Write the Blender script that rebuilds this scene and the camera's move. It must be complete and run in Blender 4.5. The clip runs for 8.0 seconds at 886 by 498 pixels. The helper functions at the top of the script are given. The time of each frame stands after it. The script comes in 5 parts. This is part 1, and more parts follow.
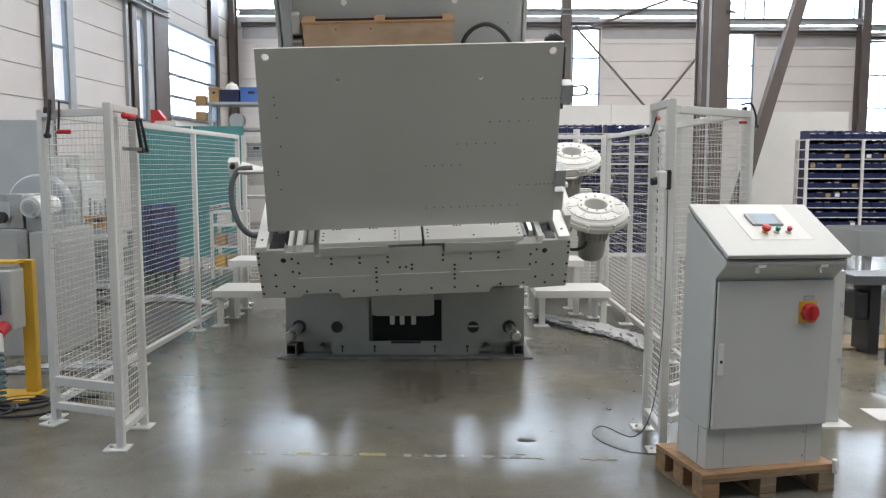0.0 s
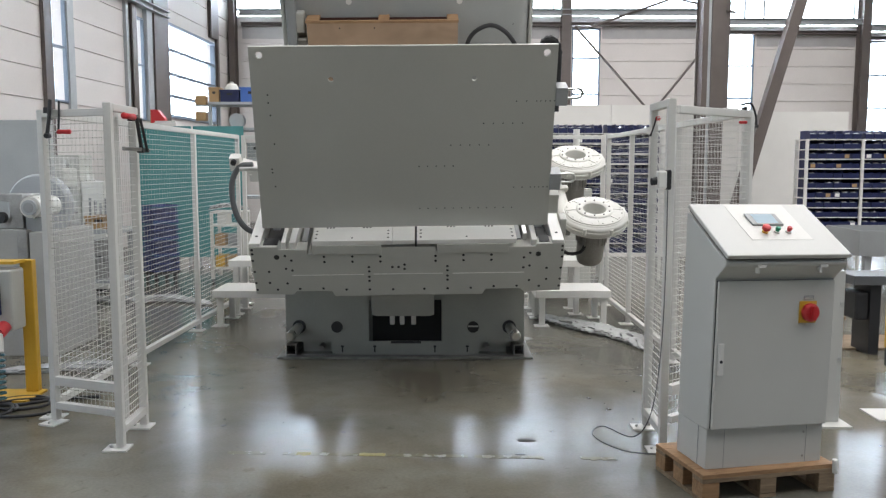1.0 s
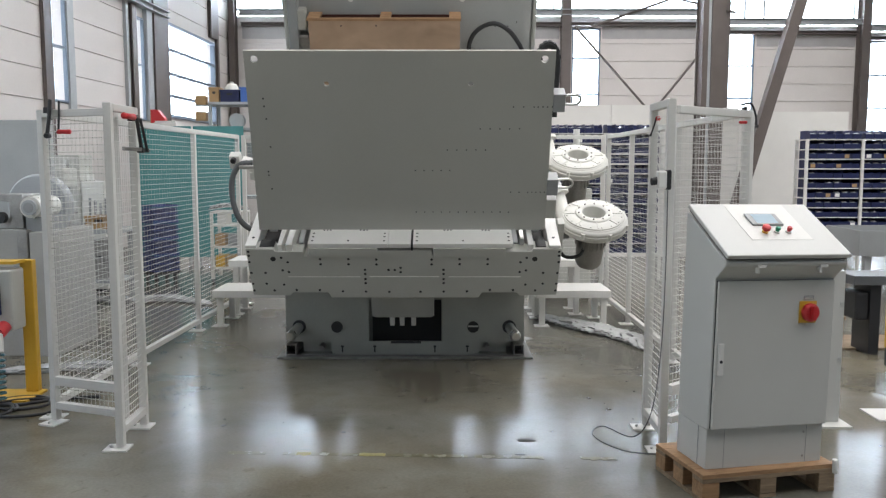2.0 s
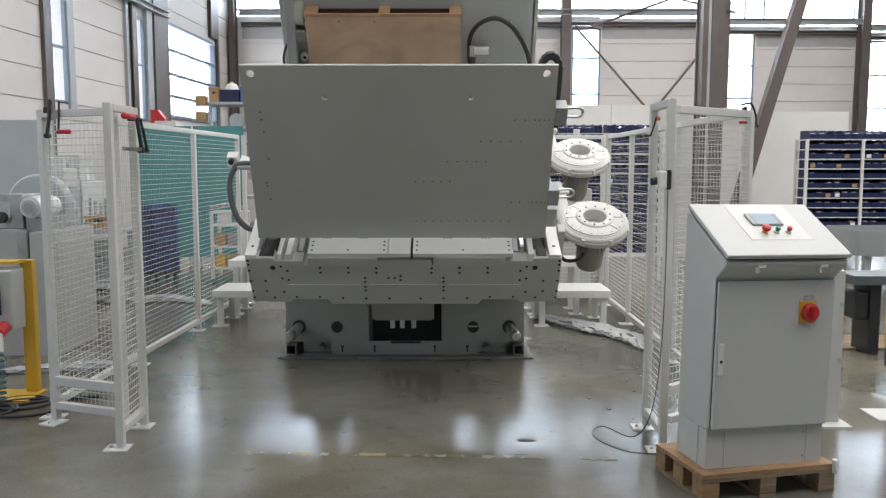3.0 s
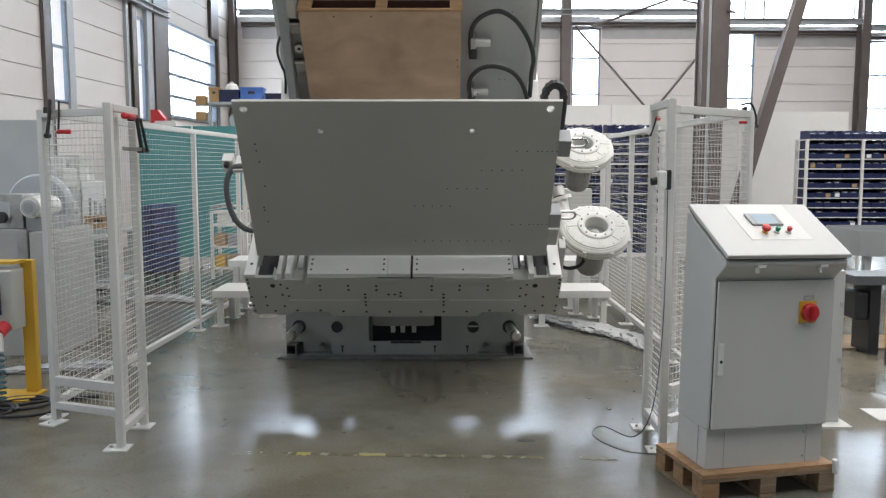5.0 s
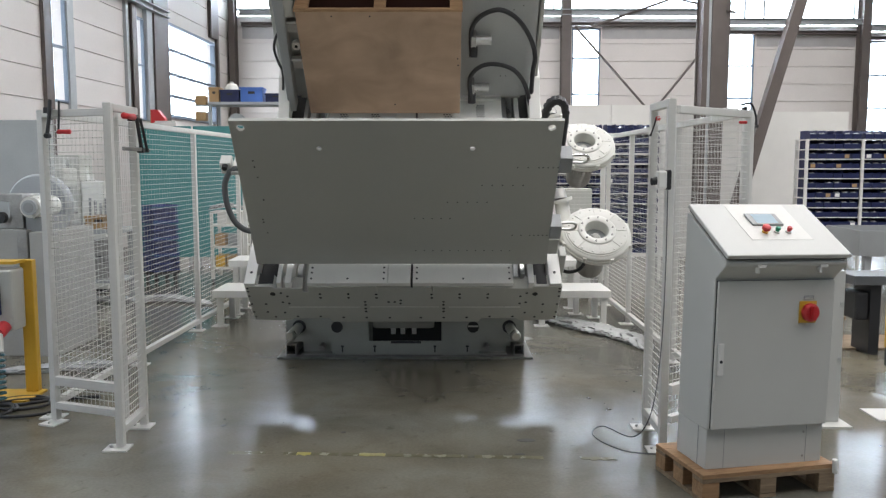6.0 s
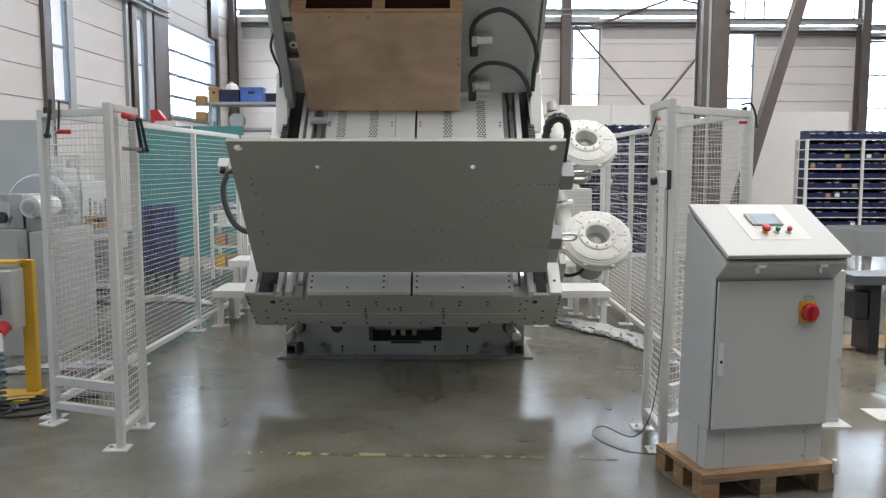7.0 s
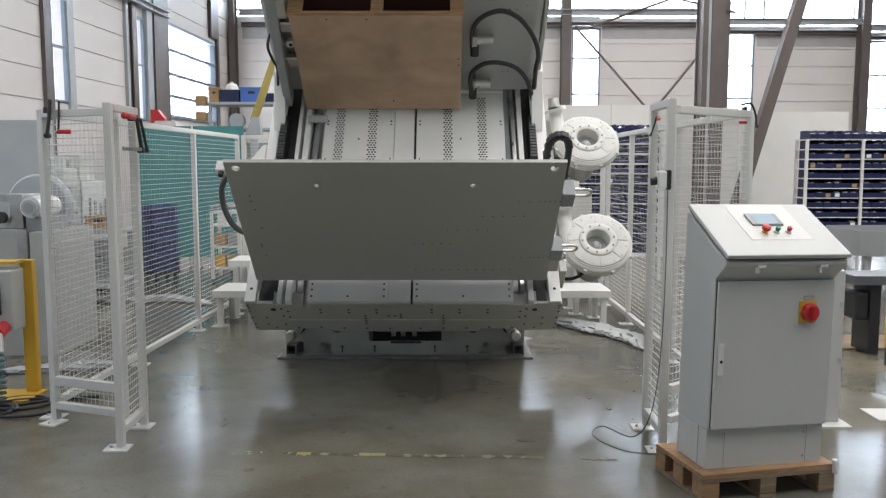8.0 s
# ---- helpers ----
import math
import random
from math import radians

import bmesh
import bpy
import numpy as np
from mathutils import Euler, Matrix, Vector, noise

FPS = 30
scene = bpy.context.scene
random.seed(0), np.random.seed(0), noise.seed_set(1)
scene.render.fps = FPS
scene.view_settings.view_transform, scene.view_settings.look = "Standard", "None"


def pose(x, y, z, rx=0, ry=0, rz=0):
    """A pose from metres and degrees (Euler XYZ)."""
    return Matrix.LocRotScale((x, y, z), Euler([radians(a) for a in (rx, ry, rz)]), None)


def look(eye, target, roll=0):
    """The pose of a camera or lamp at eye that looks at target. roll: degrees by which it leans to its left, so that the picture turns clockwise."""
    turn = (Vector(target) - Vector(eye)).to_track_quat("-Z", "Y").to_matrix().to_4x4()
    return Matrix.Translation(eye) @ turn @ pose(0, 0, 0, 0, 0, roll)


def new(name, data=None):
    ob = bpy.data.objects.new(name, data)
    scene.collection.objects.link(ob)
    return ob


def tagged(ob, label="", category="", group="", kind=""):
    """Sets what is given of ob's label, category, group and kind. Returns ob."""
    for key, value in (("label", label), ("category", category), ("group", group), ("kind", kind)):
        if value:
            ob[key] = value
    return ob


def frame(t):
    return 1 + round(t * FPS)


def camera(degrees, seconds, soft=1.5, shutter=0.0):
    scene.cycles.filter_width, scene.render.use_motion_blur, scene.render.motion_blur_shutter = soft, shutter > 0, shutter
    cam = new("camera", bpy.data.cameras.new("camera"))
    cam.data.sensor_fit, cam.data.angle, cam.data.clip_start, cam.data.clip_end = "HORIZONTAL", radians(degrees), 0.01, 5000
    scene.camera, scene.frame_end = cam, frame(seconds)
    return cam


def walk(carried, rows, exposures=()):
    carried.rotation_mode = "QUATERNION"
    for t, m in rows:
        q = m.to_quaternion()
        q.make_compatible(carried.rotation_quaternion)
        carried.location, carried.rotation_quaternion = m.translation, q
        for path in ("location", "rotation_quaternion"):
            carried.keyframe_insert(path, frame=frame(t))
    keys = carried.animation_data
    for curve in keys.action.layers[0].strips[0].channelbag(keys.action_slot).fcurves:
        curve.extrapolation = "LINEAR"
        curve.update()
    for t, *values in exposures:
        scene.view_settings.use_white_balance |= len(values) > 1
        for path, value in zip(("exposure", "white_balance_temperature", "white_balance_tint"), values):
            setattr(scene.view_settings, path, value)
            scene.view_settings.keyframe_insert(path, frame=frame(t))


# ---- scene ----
cam = camera(56.78, 8.0, soft=1.3)
EYE = look((0, 0, 1.65), (0, 10, 0.629))
walk(cam, [(0.0, EYE), (8.0, EYE)], [(0.0, -0.15), (8.0, -0.15)])

# ---- world and light: overcast day, lamps in added roof strips, windows in the walls ----
world = bpy.data.worlds.new("world")
scene.world = world
world.use_nodes = True
sky = world.node_tree.nodes.new("ShaderNodeTexSky")
sky.sky_type = "NISHITA"
sky.sun_disc = False
sky.sun_elevation, sky.sun_rotation = radians(50), radians(200)
world.node_tree.nodes["Background"].inputs[1].default_value = 0.12
world.node_tree.links.new(sky.outputs[0], world.node_tree.nodes["Background"].inputs[0])

sun = new("sun", bpy.data.lights.new("sun", "SUN"))
sun.data.energy, sun.data.angle, sun.data.color = 0.5, radians(40), (1.0, 0.97, 0.92)
sun.matrix_world = look((0, 0, 30), (-8, 22, 0))
# unseen strips in the roof, added to light the hall from above
ROOF_STRIPS = [(-2.8, -1.4), (1.2, 2.6), (5.2, 6.6), (9.2, 10.6)]
for xa, xb in ROOF_STRIPS:
    lamp = new("roof_fill_lamp", bpy.data.lights.new("roof_fill_lamp", "AREA"))
    lamp.data.shape, lamp.data.size, lamp.data.size_y = "RECTANGLE", xb - xa - 0.1, 22.0
    lamp.data.energy, lamp.data.color = 400 if xa < -2 else 780, (1.0, 0.98, 0.972)
    lamp.matrix_world = pose((xa + xb) / 2, 9.7, 8.05)

gate_lamp = new("gate_window_lamp", bpy.data.lights.new("gate_window_lamp", "AREA"))
gate_lamp.data.shape, gate_lamp.data.size, gate_lamp.data.size_y = "RECTANGLE", 3.3, 2.0
gate_lamp.data.energy, gate_lamp.data.color = 160, (0.80, 0.90, 1.0)
gate_lamp.matrix_world = pose(-6.1, 24, 0, 0, 0, -2.29) @ pose(0, 0, 0, 0, 0, 90) @ pose(-3.3, -0.2, 3.82, -90)

# added bluish fill from the left, set in the off-view opening of window_10
side_lamp = new("side_fill_lamp", bpy.data.lights.new("side_fill_lamp", "AREA"))
side_lamp.data.shape, side_lamp.data.size, side_lamp.data.size_y = "RECTANGLE", 9.6, 3.4
side_lamp.data.energy, side_lamp.data.color = 125, (0.80, 0.90, 1.0)
side_lamp.matrix_world = pose(-6.1, 24, 0, 0, 0, -2.29) @ pose(0, 0, 0, 0, 0, 90) @ pose(-19, -0.1, 3.1, -90)


# ---- materials ----
def material(name, color, rough=0.5, metal=0.0, var=0.08, scale=3.0, fine=60.0, bump=0.02, spot=None, glow=0.0, alpha=None):
    """Painted or plain surface: colour that drifts at two scales, gloss that drifts, fine relief."""
    m = bpy.data.materials.new(name)
    m.use_nodes = True
    nt = m.node_tree
    b = nt.nodes["Principled BSDF"]
    geo = nt.nodes.new("ShaderNodeTexCoord")
    big = nt.nodes.new("ShaderNodeTexNoise")
    big.inputs["Scale"].default_value, big.inputs["Detail"].default_value = scale, 5
    small = nt.nodes.new("ShaderNodeTexNoise")
    small.inputs["Scale"].default_value, small.inputs["Detail"].default_value = fine, 3
    for n in (big, small):
        nt.links.new(geo.outputs["Object"], n.inputs["Vector"])
    add = nt.nodes.new("ShaderNodeMath")
    add.operation = "MULTIPLY_ADD"
    nt.links.new(small.outputs[0], add.inputs[0])
    add.inputs[1].default_value = 0.35
    nt.links.new(big.outputs[0], add.inputs[2])
    ramp = nt.nodes.new("ShaderNodeValToRGB")
    e = ramp.color_ramp.elements
    e[0].position, e[1].position = 0.4, 0.95
    dark = spot or tuple(c * (1 - 2 * var) for c in color)
    e[0].color, e[1].color = (*dark, 1), (*[min(1, c * (1 + var)) for c in color], 1)
    nt.links.new(add.outputs[0], ramp.inputs[0])
    nt.links.new(ramp.outputs[0], b.inputs["Base Color"])
    rr = nt.nodes.new("ShaderNodeMapRange")
    rr.inputs[3].default_value, rr.inputs[4].default_value = max(0.03, rough - 0.08), min(1, rough + 0.1)
    nt.links.new(big.outputs[0], rr.inputs[0])
    nt.links.new(rr.outputs[0], b.inputs["Roughness"])
    b.inputs["Metallic"].default_value = metal
    if bump:
        bp = nt.nodes.new("ShaderNodeBump")
        bp.inputs["Strength"].default_value, bp.inputs["Distance"].default_value = bump * 5, 0.004
        nt.links.new(small.outputs[0], bp.inputs["Height"])
        nt.links.new(bp.outputs[0], b.inputs["Normal"])
    if glow:
        b.inputs["Emission Color"].default_value = (*color, 1)
        b.inputs["Emission Strength"].default_value = glow
    if alpha:
        b.inputs["Transmission Weight"].default_value = alpha
    return m


def concrete_floor():
    m = bpy.data.materials.new("polished_concrete")
    m.use_nodes = True
    nt = m.node_tree
    b = nt.nodes["Principled BSDF"]
    tc = nt.nodes.new("ShaderNodeTexCoord")
    def noise_node(scale, detail, dist=0.0):
        n = nt.nodes.new("ShaderNodeTexNoise")
        n.inputs["Scale"].default_value, n.inputs["Detail"].default_value = scale, detail
        n.inputs["Distortion"].default_value = dist
        nt.links.new(tc.outputs["Object"], n.inputs["Vector"])
        return n
    clouds, grain, wear = noise_node(0.9, 6, 0.6), noise_node(55, 4), noise_node(3.2, 8, 1.2)
    ramp = nt.nodes.new("ShaderNodeValToRGB")
    e = ramp.color_ramp.elements
    e[0].position, e[1].position = 0.32, 0.72
    e[0].color, e[1].color = (0.110, 0.103, 0.084, 1), (0.205, 0.199, 0.172, 1)
    nt.links.new(clouds.outputs[0], ramp.inputs[0])
    fine = nt.nodes.new("ShaderNodeValToRGB")
    f = fine.color_ramp.elements
    f[0].position, f[1].position = 0.35, 0.7
    f[0].color, f[1].color = (0.90, 0.89, 0.88, 1), (1.05, 1.045, 1.03, 1)
    nt.links.new(grain.outputs[0], fine.inputs[0])
    stain = nt.nodes.new("ShaderNodeValToRGB")
    g = stain.color_ramp.elements
    g[0].position, g[1].position = 0.28, 0.60
    g[0].color, g[1].color = (0.86, 0.84, 0.80, 1), (1, 1, 1, 1)
    nt.links.new(wear.outputs[0], stain.inputs[0])
    tint = nt.nodes.new("ShaderNodeValToRGB")
    h = tint.color_ramp.elements
    h[0].position, h[1].position = 0.40, 0.66
    h[0].color, h[1].color = (0.96, 0.985, 1.0, 1), (1.08, 1.0, 0.86, 1)
    nt.links.new(noise_node(0.45, 5, 0.4).outputs[0], tint.inputs[0])
    scuff = nt.nodes.new("ShaderNodeValToRGB")
    q = scuff.color_ramp.elements
    q[0].position, q[1].position = 0.26, 0.36
    q[0].color, q[1].color = (0.72, 0.70, 0.67, 1), (1, 1, 1, 1)
    nt.links.new(noise_node(11, 5, 0.2).outputs[0], scuff.inputs[0])
    last = ramp.outputs[0]
    for node in (fine, stain, tint, scuff):
        mix = nt.nodes.new("ShaderNodeMix")
        mix.data_type, mix.blend_type = "RGBA", "MULTIPLY"
        mix.inputs[0].default_value = 1.0
        nt.links.new(last, mix.inputs[6])
        nt.links.new(node.outputs[0], mix.inputs[7])
        last = mix.outputs[2]
    nt.links.new(last, b.inputs["Base Color"])
    rr = nt.nodes.new("ShaderNodeMapRange")
    rr.inputs[1].default_value, rr.inputs[2].default_value = 0.3, 0.7
    rr.inputs[3].default_value, rr.inputs[4].default_value = 0.19, 0.25
    nt.links.new(clouds.outputs[0], rr.inputs[0])
    nt.links.new(rr.outputs[0], b.inputs["Roughness"])
    return m


def wood(name, light, dark, scale=(3, 3, 30), rough=0.65):
    m = bpy.data.materials.new(name)
    m.use_nodes = True
    nt = m.node_tree
    b = nt.nodes["Principled BSDF"]
    tc, mp = nt.nodes.new("ShaderNodeTexCoord"), nt.nodes.new("ShaderNodeMapping")
    mp.inputs["Scale"].default_value = scale
    n = nt.nodes.new("ShaderNodeTexNoise")
    n.inputs["Scale"].default_value, n.inputs["Detail"].default_value, n.inputs["Distortion"].default_value = 1.5, 8, 0.8
    nt.links.new(tc.outputs["Object"], mp.inputs[0])
    nt.links.new(mp.outputs[0], n.inputs["Vector"])
    blot = nt.nodes.new("ShaderNodeTexNoise")
    blot.inputs["Scale"].default_value, blot.inputs["Detail"].default_value = 2.6, 5
    nt.links.new(tc.outputs["Object"], blot.inputs["Vector"])
    mul = nt.nodes.new("ShaderNodeMath")
    mul.operation = "MULTIPLY_ADD"
    mul.inputs[1].default_value = 0.6
    nt.links.new(blot.outputs[0], mul.inputs[0])
    nt.links.new(n.outputs[0], mul.inputs[2])
    ramp = nt.nodes.new("ShaderNodeValToRGB")
    e = ramp.color_ramp.elements
    e[0].position, e[1].position = 0.5, 1.0
    e[0].color, e[1].color = (*dark, 1), (*light, 1)
    nt.links.new(mul.outputs[0], ramp.inputs[0])
    nt.links.new(ramp.outputs[0], b.inputs["Base Color"])
    b.inputs["Roughness"].default_value = rough
    bp = nt.nodes.new("ShaderNodeBump")
    bp.inputs["Strength"].default_value, bp.inputs["Distance"].default_value = 0.2, 0.003
    nt.links.new(n.outputs[0], bp.inputs["Height"])
    nt.links.new(bp.outputs[0], b.inputs["Normal"])
    return m


def glass_material():
    m = bpy.data.materials.new("glass")
    m.use_nodes = True
    b = m.node_tree.nodes["Principled BSDF"]
    b.inputs["Base Color"].default_value = (0.95, 0.97, 1, 1)
    b.inputs["Roughness"].default_value = 0.05
    b.inputs["Transmission Weight"].default_value = 1.0
    b.inputs["IOR"].default_value = 1.02
    return m


def glow_material(name, color, strength):
    m = bpy.data.materials.new(name)
    m.use_nodes = True
    nt = m.node_tree
    nt.nodes.remove(nt.nodes["Principled BSDF"])
    e = nt.nodes.new("ShaderNodeEmission")
    e.inputs[0].default_value, e.inputs[1].default_value = (*color, 1), strength
    nt.links.new(e.outputs[0], nt.nodes["Material Output"].inputs[0])
    return m


CONCRETE = concrete_floor()
GREY = material("light_grey_paint", (0.50, 0.50, 0.46), 0.42, var=0.04, bump=0.015)
GREY_PLATE = material("grey_plate_paint", (0.45, 0.45, 0.415), 0.45, var=0.03, scale=1.2, bump=0.01)
GREY_DARK = material("mid_grey_paint", (0.30, 0.31, 0.31), 0.4, var=0.06)
PEDESTAL = material("pedestal_paint", (0.345, 0.35, 0.315), 0.4, var=0.06)
WHITE = material("white_paint", (0.80, 0.79, 0.75), 0.4, var=0.03)
FENCE = material("fence_paint", (0.68, 0.67, 0.635), 0.42, var=0.04)
CABINET = material("cabinet_paint", (0.55, 0.55, 0.52), 0.36, var=0.02, fine=220, bump=0.03)
CAST = material("cast_paint", (0.70, 0.69, 0.64), 0.42, var=0.06, bump=0.06)
STEEL = material("bright_steel", (0.62, 0.62, 0.60), 0.28, 1.0, var=0.1)
STEEL_DULL = material("dull_steel", (0.40, 0.39, 0.37), 0.45, 0.9, var=0.15, scale=8)
BLACK = material("black_plastic", (0.022, 0.022, 0.024), 0.45, var=0.1)
# near-black: painted shade for recesses and openings, also small dark parts
DARK = material("dark_recess", (0.03, 0.03, 0.03), 0.7, var=0.1)
HOSE = material("grey_hose", (0.10, 0.105, 0.108), 0.5, var=0.08)
RED = material("red_plastic", (0.55, 0.025, 0.03), 0.35, var=0.05)
GREEN = material("green_plastic", (0.02, 0.30, 0.16), 0.35, var=0.05)
YELLOW = material("yellow_paint", (0.62, 0.36, 0.03), 0.45, var=0.08)
YELLOW_WEB = material("yellow_webbing", (0.42, 0.33, 0.10), 0.8, var=0.15)
# blue darkened for the shade inside the bin racks; crates have a lighter copy
BLUE = material("blue_plastic", (0.010, 0.016, 0.075), 0.45, var=0.15)
CRATE_BLUE = material("crate_blue_plastic", (0.03, 0.05, 0.19), 0.45, var=0.12)
MACHINE_GREY = material("machine_grey_paint", (0.40, 0.395, 0.37), 0.4, var=0.06)
BLUE_LIGHT = material("light_blue_plastic", (0.07, 0.17, 0.52), 0.45, var=0.1)
TEAL = material("teal_curtain", (0.075, 0.27, 0.27), 0.6, var=0.06)
PANEL = material("wall_panel_paint", (0.68, 0.635, 0.605), 0.6, var=0.04, scale=0.7, fine=20)
BOARD = material("white_board", (0.74, 0.72, 0.68), 0.55, var=0.03)
COLUMN = material("brown_steel_paint", (0.12, 0.098, 0.088), 0.5, var=0.1)
GIRDER = material("grey_steel_paint", (0.40, 0.42, 0.43), 0.5, var=0.08)
FRAME_BLUE = material("blue_grey_frame", (0.20, 0.25, 0.32), 0.45, var=0.06)
PLY = wood("plywood", (0.46, 0.315, 0.21), (0.27, 0.18, 0.115), (1.2, 1.2, 2.0), 0.6)
PINE = wood("pine", (0.40, 0.24, 0.125), (0.19, 0.105, 0.05), (4, 30, 30), 0.65)
PINE_OLD = wood("weathered_pine", (0.30, 0.22, 0.14), (0.15, 0.10, 0.06), (4, 30, 30), 0.75)
CARD = material("cardboard", (0.42, 0.27, 0.13), 0.8, var=0.1)
FILM = material("plastic_film", (0.62, 0.63, 0.62), 0.22, var=0.1, alpha=0.35)
TEALCABLE = material("teal_cable", (0.03, 0.13, 0.16), 0.4)
SCREEN = glow_material("lit_screen", (0.62, 0.75, 0.85), 1.0)
SKY_GLOW = glow_material("bright_sky", (0.76, 0.88, 1.0), 32.0)
SKY_SIDE = glow_material("bright_side_sky", (0.86, 0.93, 1.0), 4.0)
GLASS = glass_material()
LINE = material("worn_yellow_line", (0.40, 0.33, 0.05), 0.3, var=0.1, scale=2.2, fine=40, spot=(0.15, 0.147, 0.130))
TRIM = material("grey_sheet", (0.40, 0.385, 0.38), 0.5, var=0.06)
# kept dark so that the unseen roof throws little light back
ROOF = material("low_bounce_roof", (0.14, 0.14, 0.14), 0.6)
HEAD = material("head_paint", (0.40, 0.41, 0.40), 0.42, var=0.05)
SHEET = material("panel_film", (0.66, 0.65, 0.61), 0.4, var=0.02)
DIRT = material("dried_oil", (0.05, 0.047, 0.042), 0.85, var=0.2)
BASE_STEEL = material("dirty_base_steel", (0.20, 0.195, 0.18), 0.5, 0.0, var=0.3, scale=7, bump=0.05)
# darker than the seen walls, to cut bounce light from off-view walls
DIM_WALL = material("low_bounce_wall", (0.30, 0.30, 0.29), 0.7)
LINE_FADED = material("faded_line", (0.155, 0.145, 0.095), 0.25, var=0.12, scale=14, fine=90)


# ---- mesh helpers ----
def box(bm, x0, x1, y0, y1, z0, z1):
    v = [bm.verts.new((x, y, z)) for x in (x0, x1) for y in (y0, y1) for z in (z0, z1)]
    for f in ((0, 1, 3, 2), (4, 6, 7, 5), (0, 4, 5, 1), (2, 3, 7, 6), (0, 2, 6, 4), (1, 5, 7, 3)):
        bm.faces.new([v[i] for i in f])
    return bm


def cyl(bm, p0, p1, r, seg=16, r2=None, caps=True):
    p0, p1 = Vector(p0), Vector(p1)
    r2 = r if r2 is None else r2
    q = (p1 - p0).to_track_quat("Z", "Y")
    rings = []
    for p, rad in ((p0, r), (p1, r2)):
        rings.append([bm.verts.new(p + q @ Vector((rad * math.cos(2 * math.pi * i / seg), rad * math.sin(2 * math.pi * i / seg), 0))) for i in range(seg)])
    for i in range(seg):
        bm.faces.new((rings[0][i], rings[0][(i + 1) % seg], rings[1][(i + 1) % seg], rings[1][i]))
    if caps:
        bm.faces.new(rings[0][::-1])
        bm.faces.new(rings[1])
    return bm


def lathe(bm, profile, seg=32, base=(0, 0, 0), caps=True):
    """A closed turned shape about z from (radius, height) pairs."""
    o = Vector(base)
    rings = [[bm.verts.new(o + Vector((r * math.cos(2 * math.pi * i / seg), r * math.sin(2 * math.pi * i / seg), z))) for i in range(seg)] for r, z in profile]
    for a, b in zip(rings, rings[1:]):
        for i in range(seg):
            bm.faces.new((a[i], a[(i + 1) % seg], b[(i + 1) % seg], b[i]))
    if caps:
        bm.faces.new(rings[0][::-1])
        bm.faces.new(rings[-1])
    return bm


def bend(points, n=8):
    """A smooth line through the points."""
    p = [Vector(q) for q in points]
    p = [p[0] * 2 - p[1]] + p + [p[-1] * 2 - p[-2]]
    out = []
    for i in range(1, len(p) - 2):
        for k in range(n):
            t = k / n
            a, b, c, d = p[i - 1], p[i], p[i + 1], p[i + 2]
            out.append(0.5 * (2 * b + (c - a) * t + (2 * a - 5 * b + 4 * c - d) * t * t + (3 * b - a - 3 * c + d) * t ** 3))
    return out + [p[-2]]


def tube(bm, points, r, seg=8):
    rings = []
    for i, p in enumerate(points):
        way = points[min(i + 1, len(points) - 1)] - points[max(i - 1, 0)]
        q = way.to_track_quat("Z", "X" if abs(way.normalized().x) < 0.9 else "Y")
        rings.append([bm.verts.new(p + q @ Vector((r * math.cos(2 * math.pi * k / seg), r * math.sin(2 * math.pi * k / seg), 0))) for k in range(seg)])
    for a, b in zip(rings, rings[1:]):
        off = min(range(seg), key=lambda o: (a[0].co - b[o].co).length)
        for k in range(seg):
            bm.faces.new((a[k], a[(k + 1) % seg], b[(k + 1 + off) % seg], b[(k + off) % seg]))
    bm.faces.new(rings[0][::-1])
    bm.faces.new(rings[-1])
    return bm


def prism(bm, outline, axis, a, b):
    """An outline of two coordinates pushed along the third axis from a to b."""
    def at(u, v, w):
        return {"x": (w, u, v), "y": (u, w, v), "z": (u, v, w)}[axis]
    lo = [bm.verts.new(at(u, v, a)) for u, v in outline]
    hi = [bm.verts.new(at(u, v, b)) for u, v in outline]
    bm.faces.new(lo)
    bm.faces.new(hi[::-1])
    n = len(outline)
    for i in range(n):
        bm.faces.new((lo[i], hi[i], hi[(i + 1) % n], lo[(i + 1) % n]))
    return bm


def finish(name, bm, mat, smooth=False, bevel=0.0):
    bmesh.ops.recalc_face_normals(bm, faces=bm.faces)
    me = bpy.data.meshes.new(name)
    bm.to_mesh(me)
    bm.free()
    me.materials.append(mat)
    if smooth:
        me.shade_smooth()
        me.set_sharp_from_angle(angle=radians(48))
    ob = new(name, me)
    if bevel:
        bv = ob.modifiers.new("bevel", "BEVEL")
        bv.width, bv.segments, bv.limit_method = bevel, 2, "ANGLE"
    return ob


def part(name, bm, mat, parent, label="", smooth=False, bevel=0.0):
    ob = finish(name, bm, mat, smooth, bevel)
    ob.parent = parent
    return tagged(ob, label)


def thing(name, m, label, category, group=""):
    ob = new(name)
    ob.empty_display_size = 0.1
    ob.matrix_basis = m
    return tagged(ob, label, category, group)


def B():
    return bmesh.new()


def setting(name, bm, mat, label, category, m=None, bevel=0.0):
    ob = finish(name, bm, mat, bevel=bevel)
    if m is not None:
        ob.matrix_basis = m
    return tagged(ob, label, category, kind="structure")


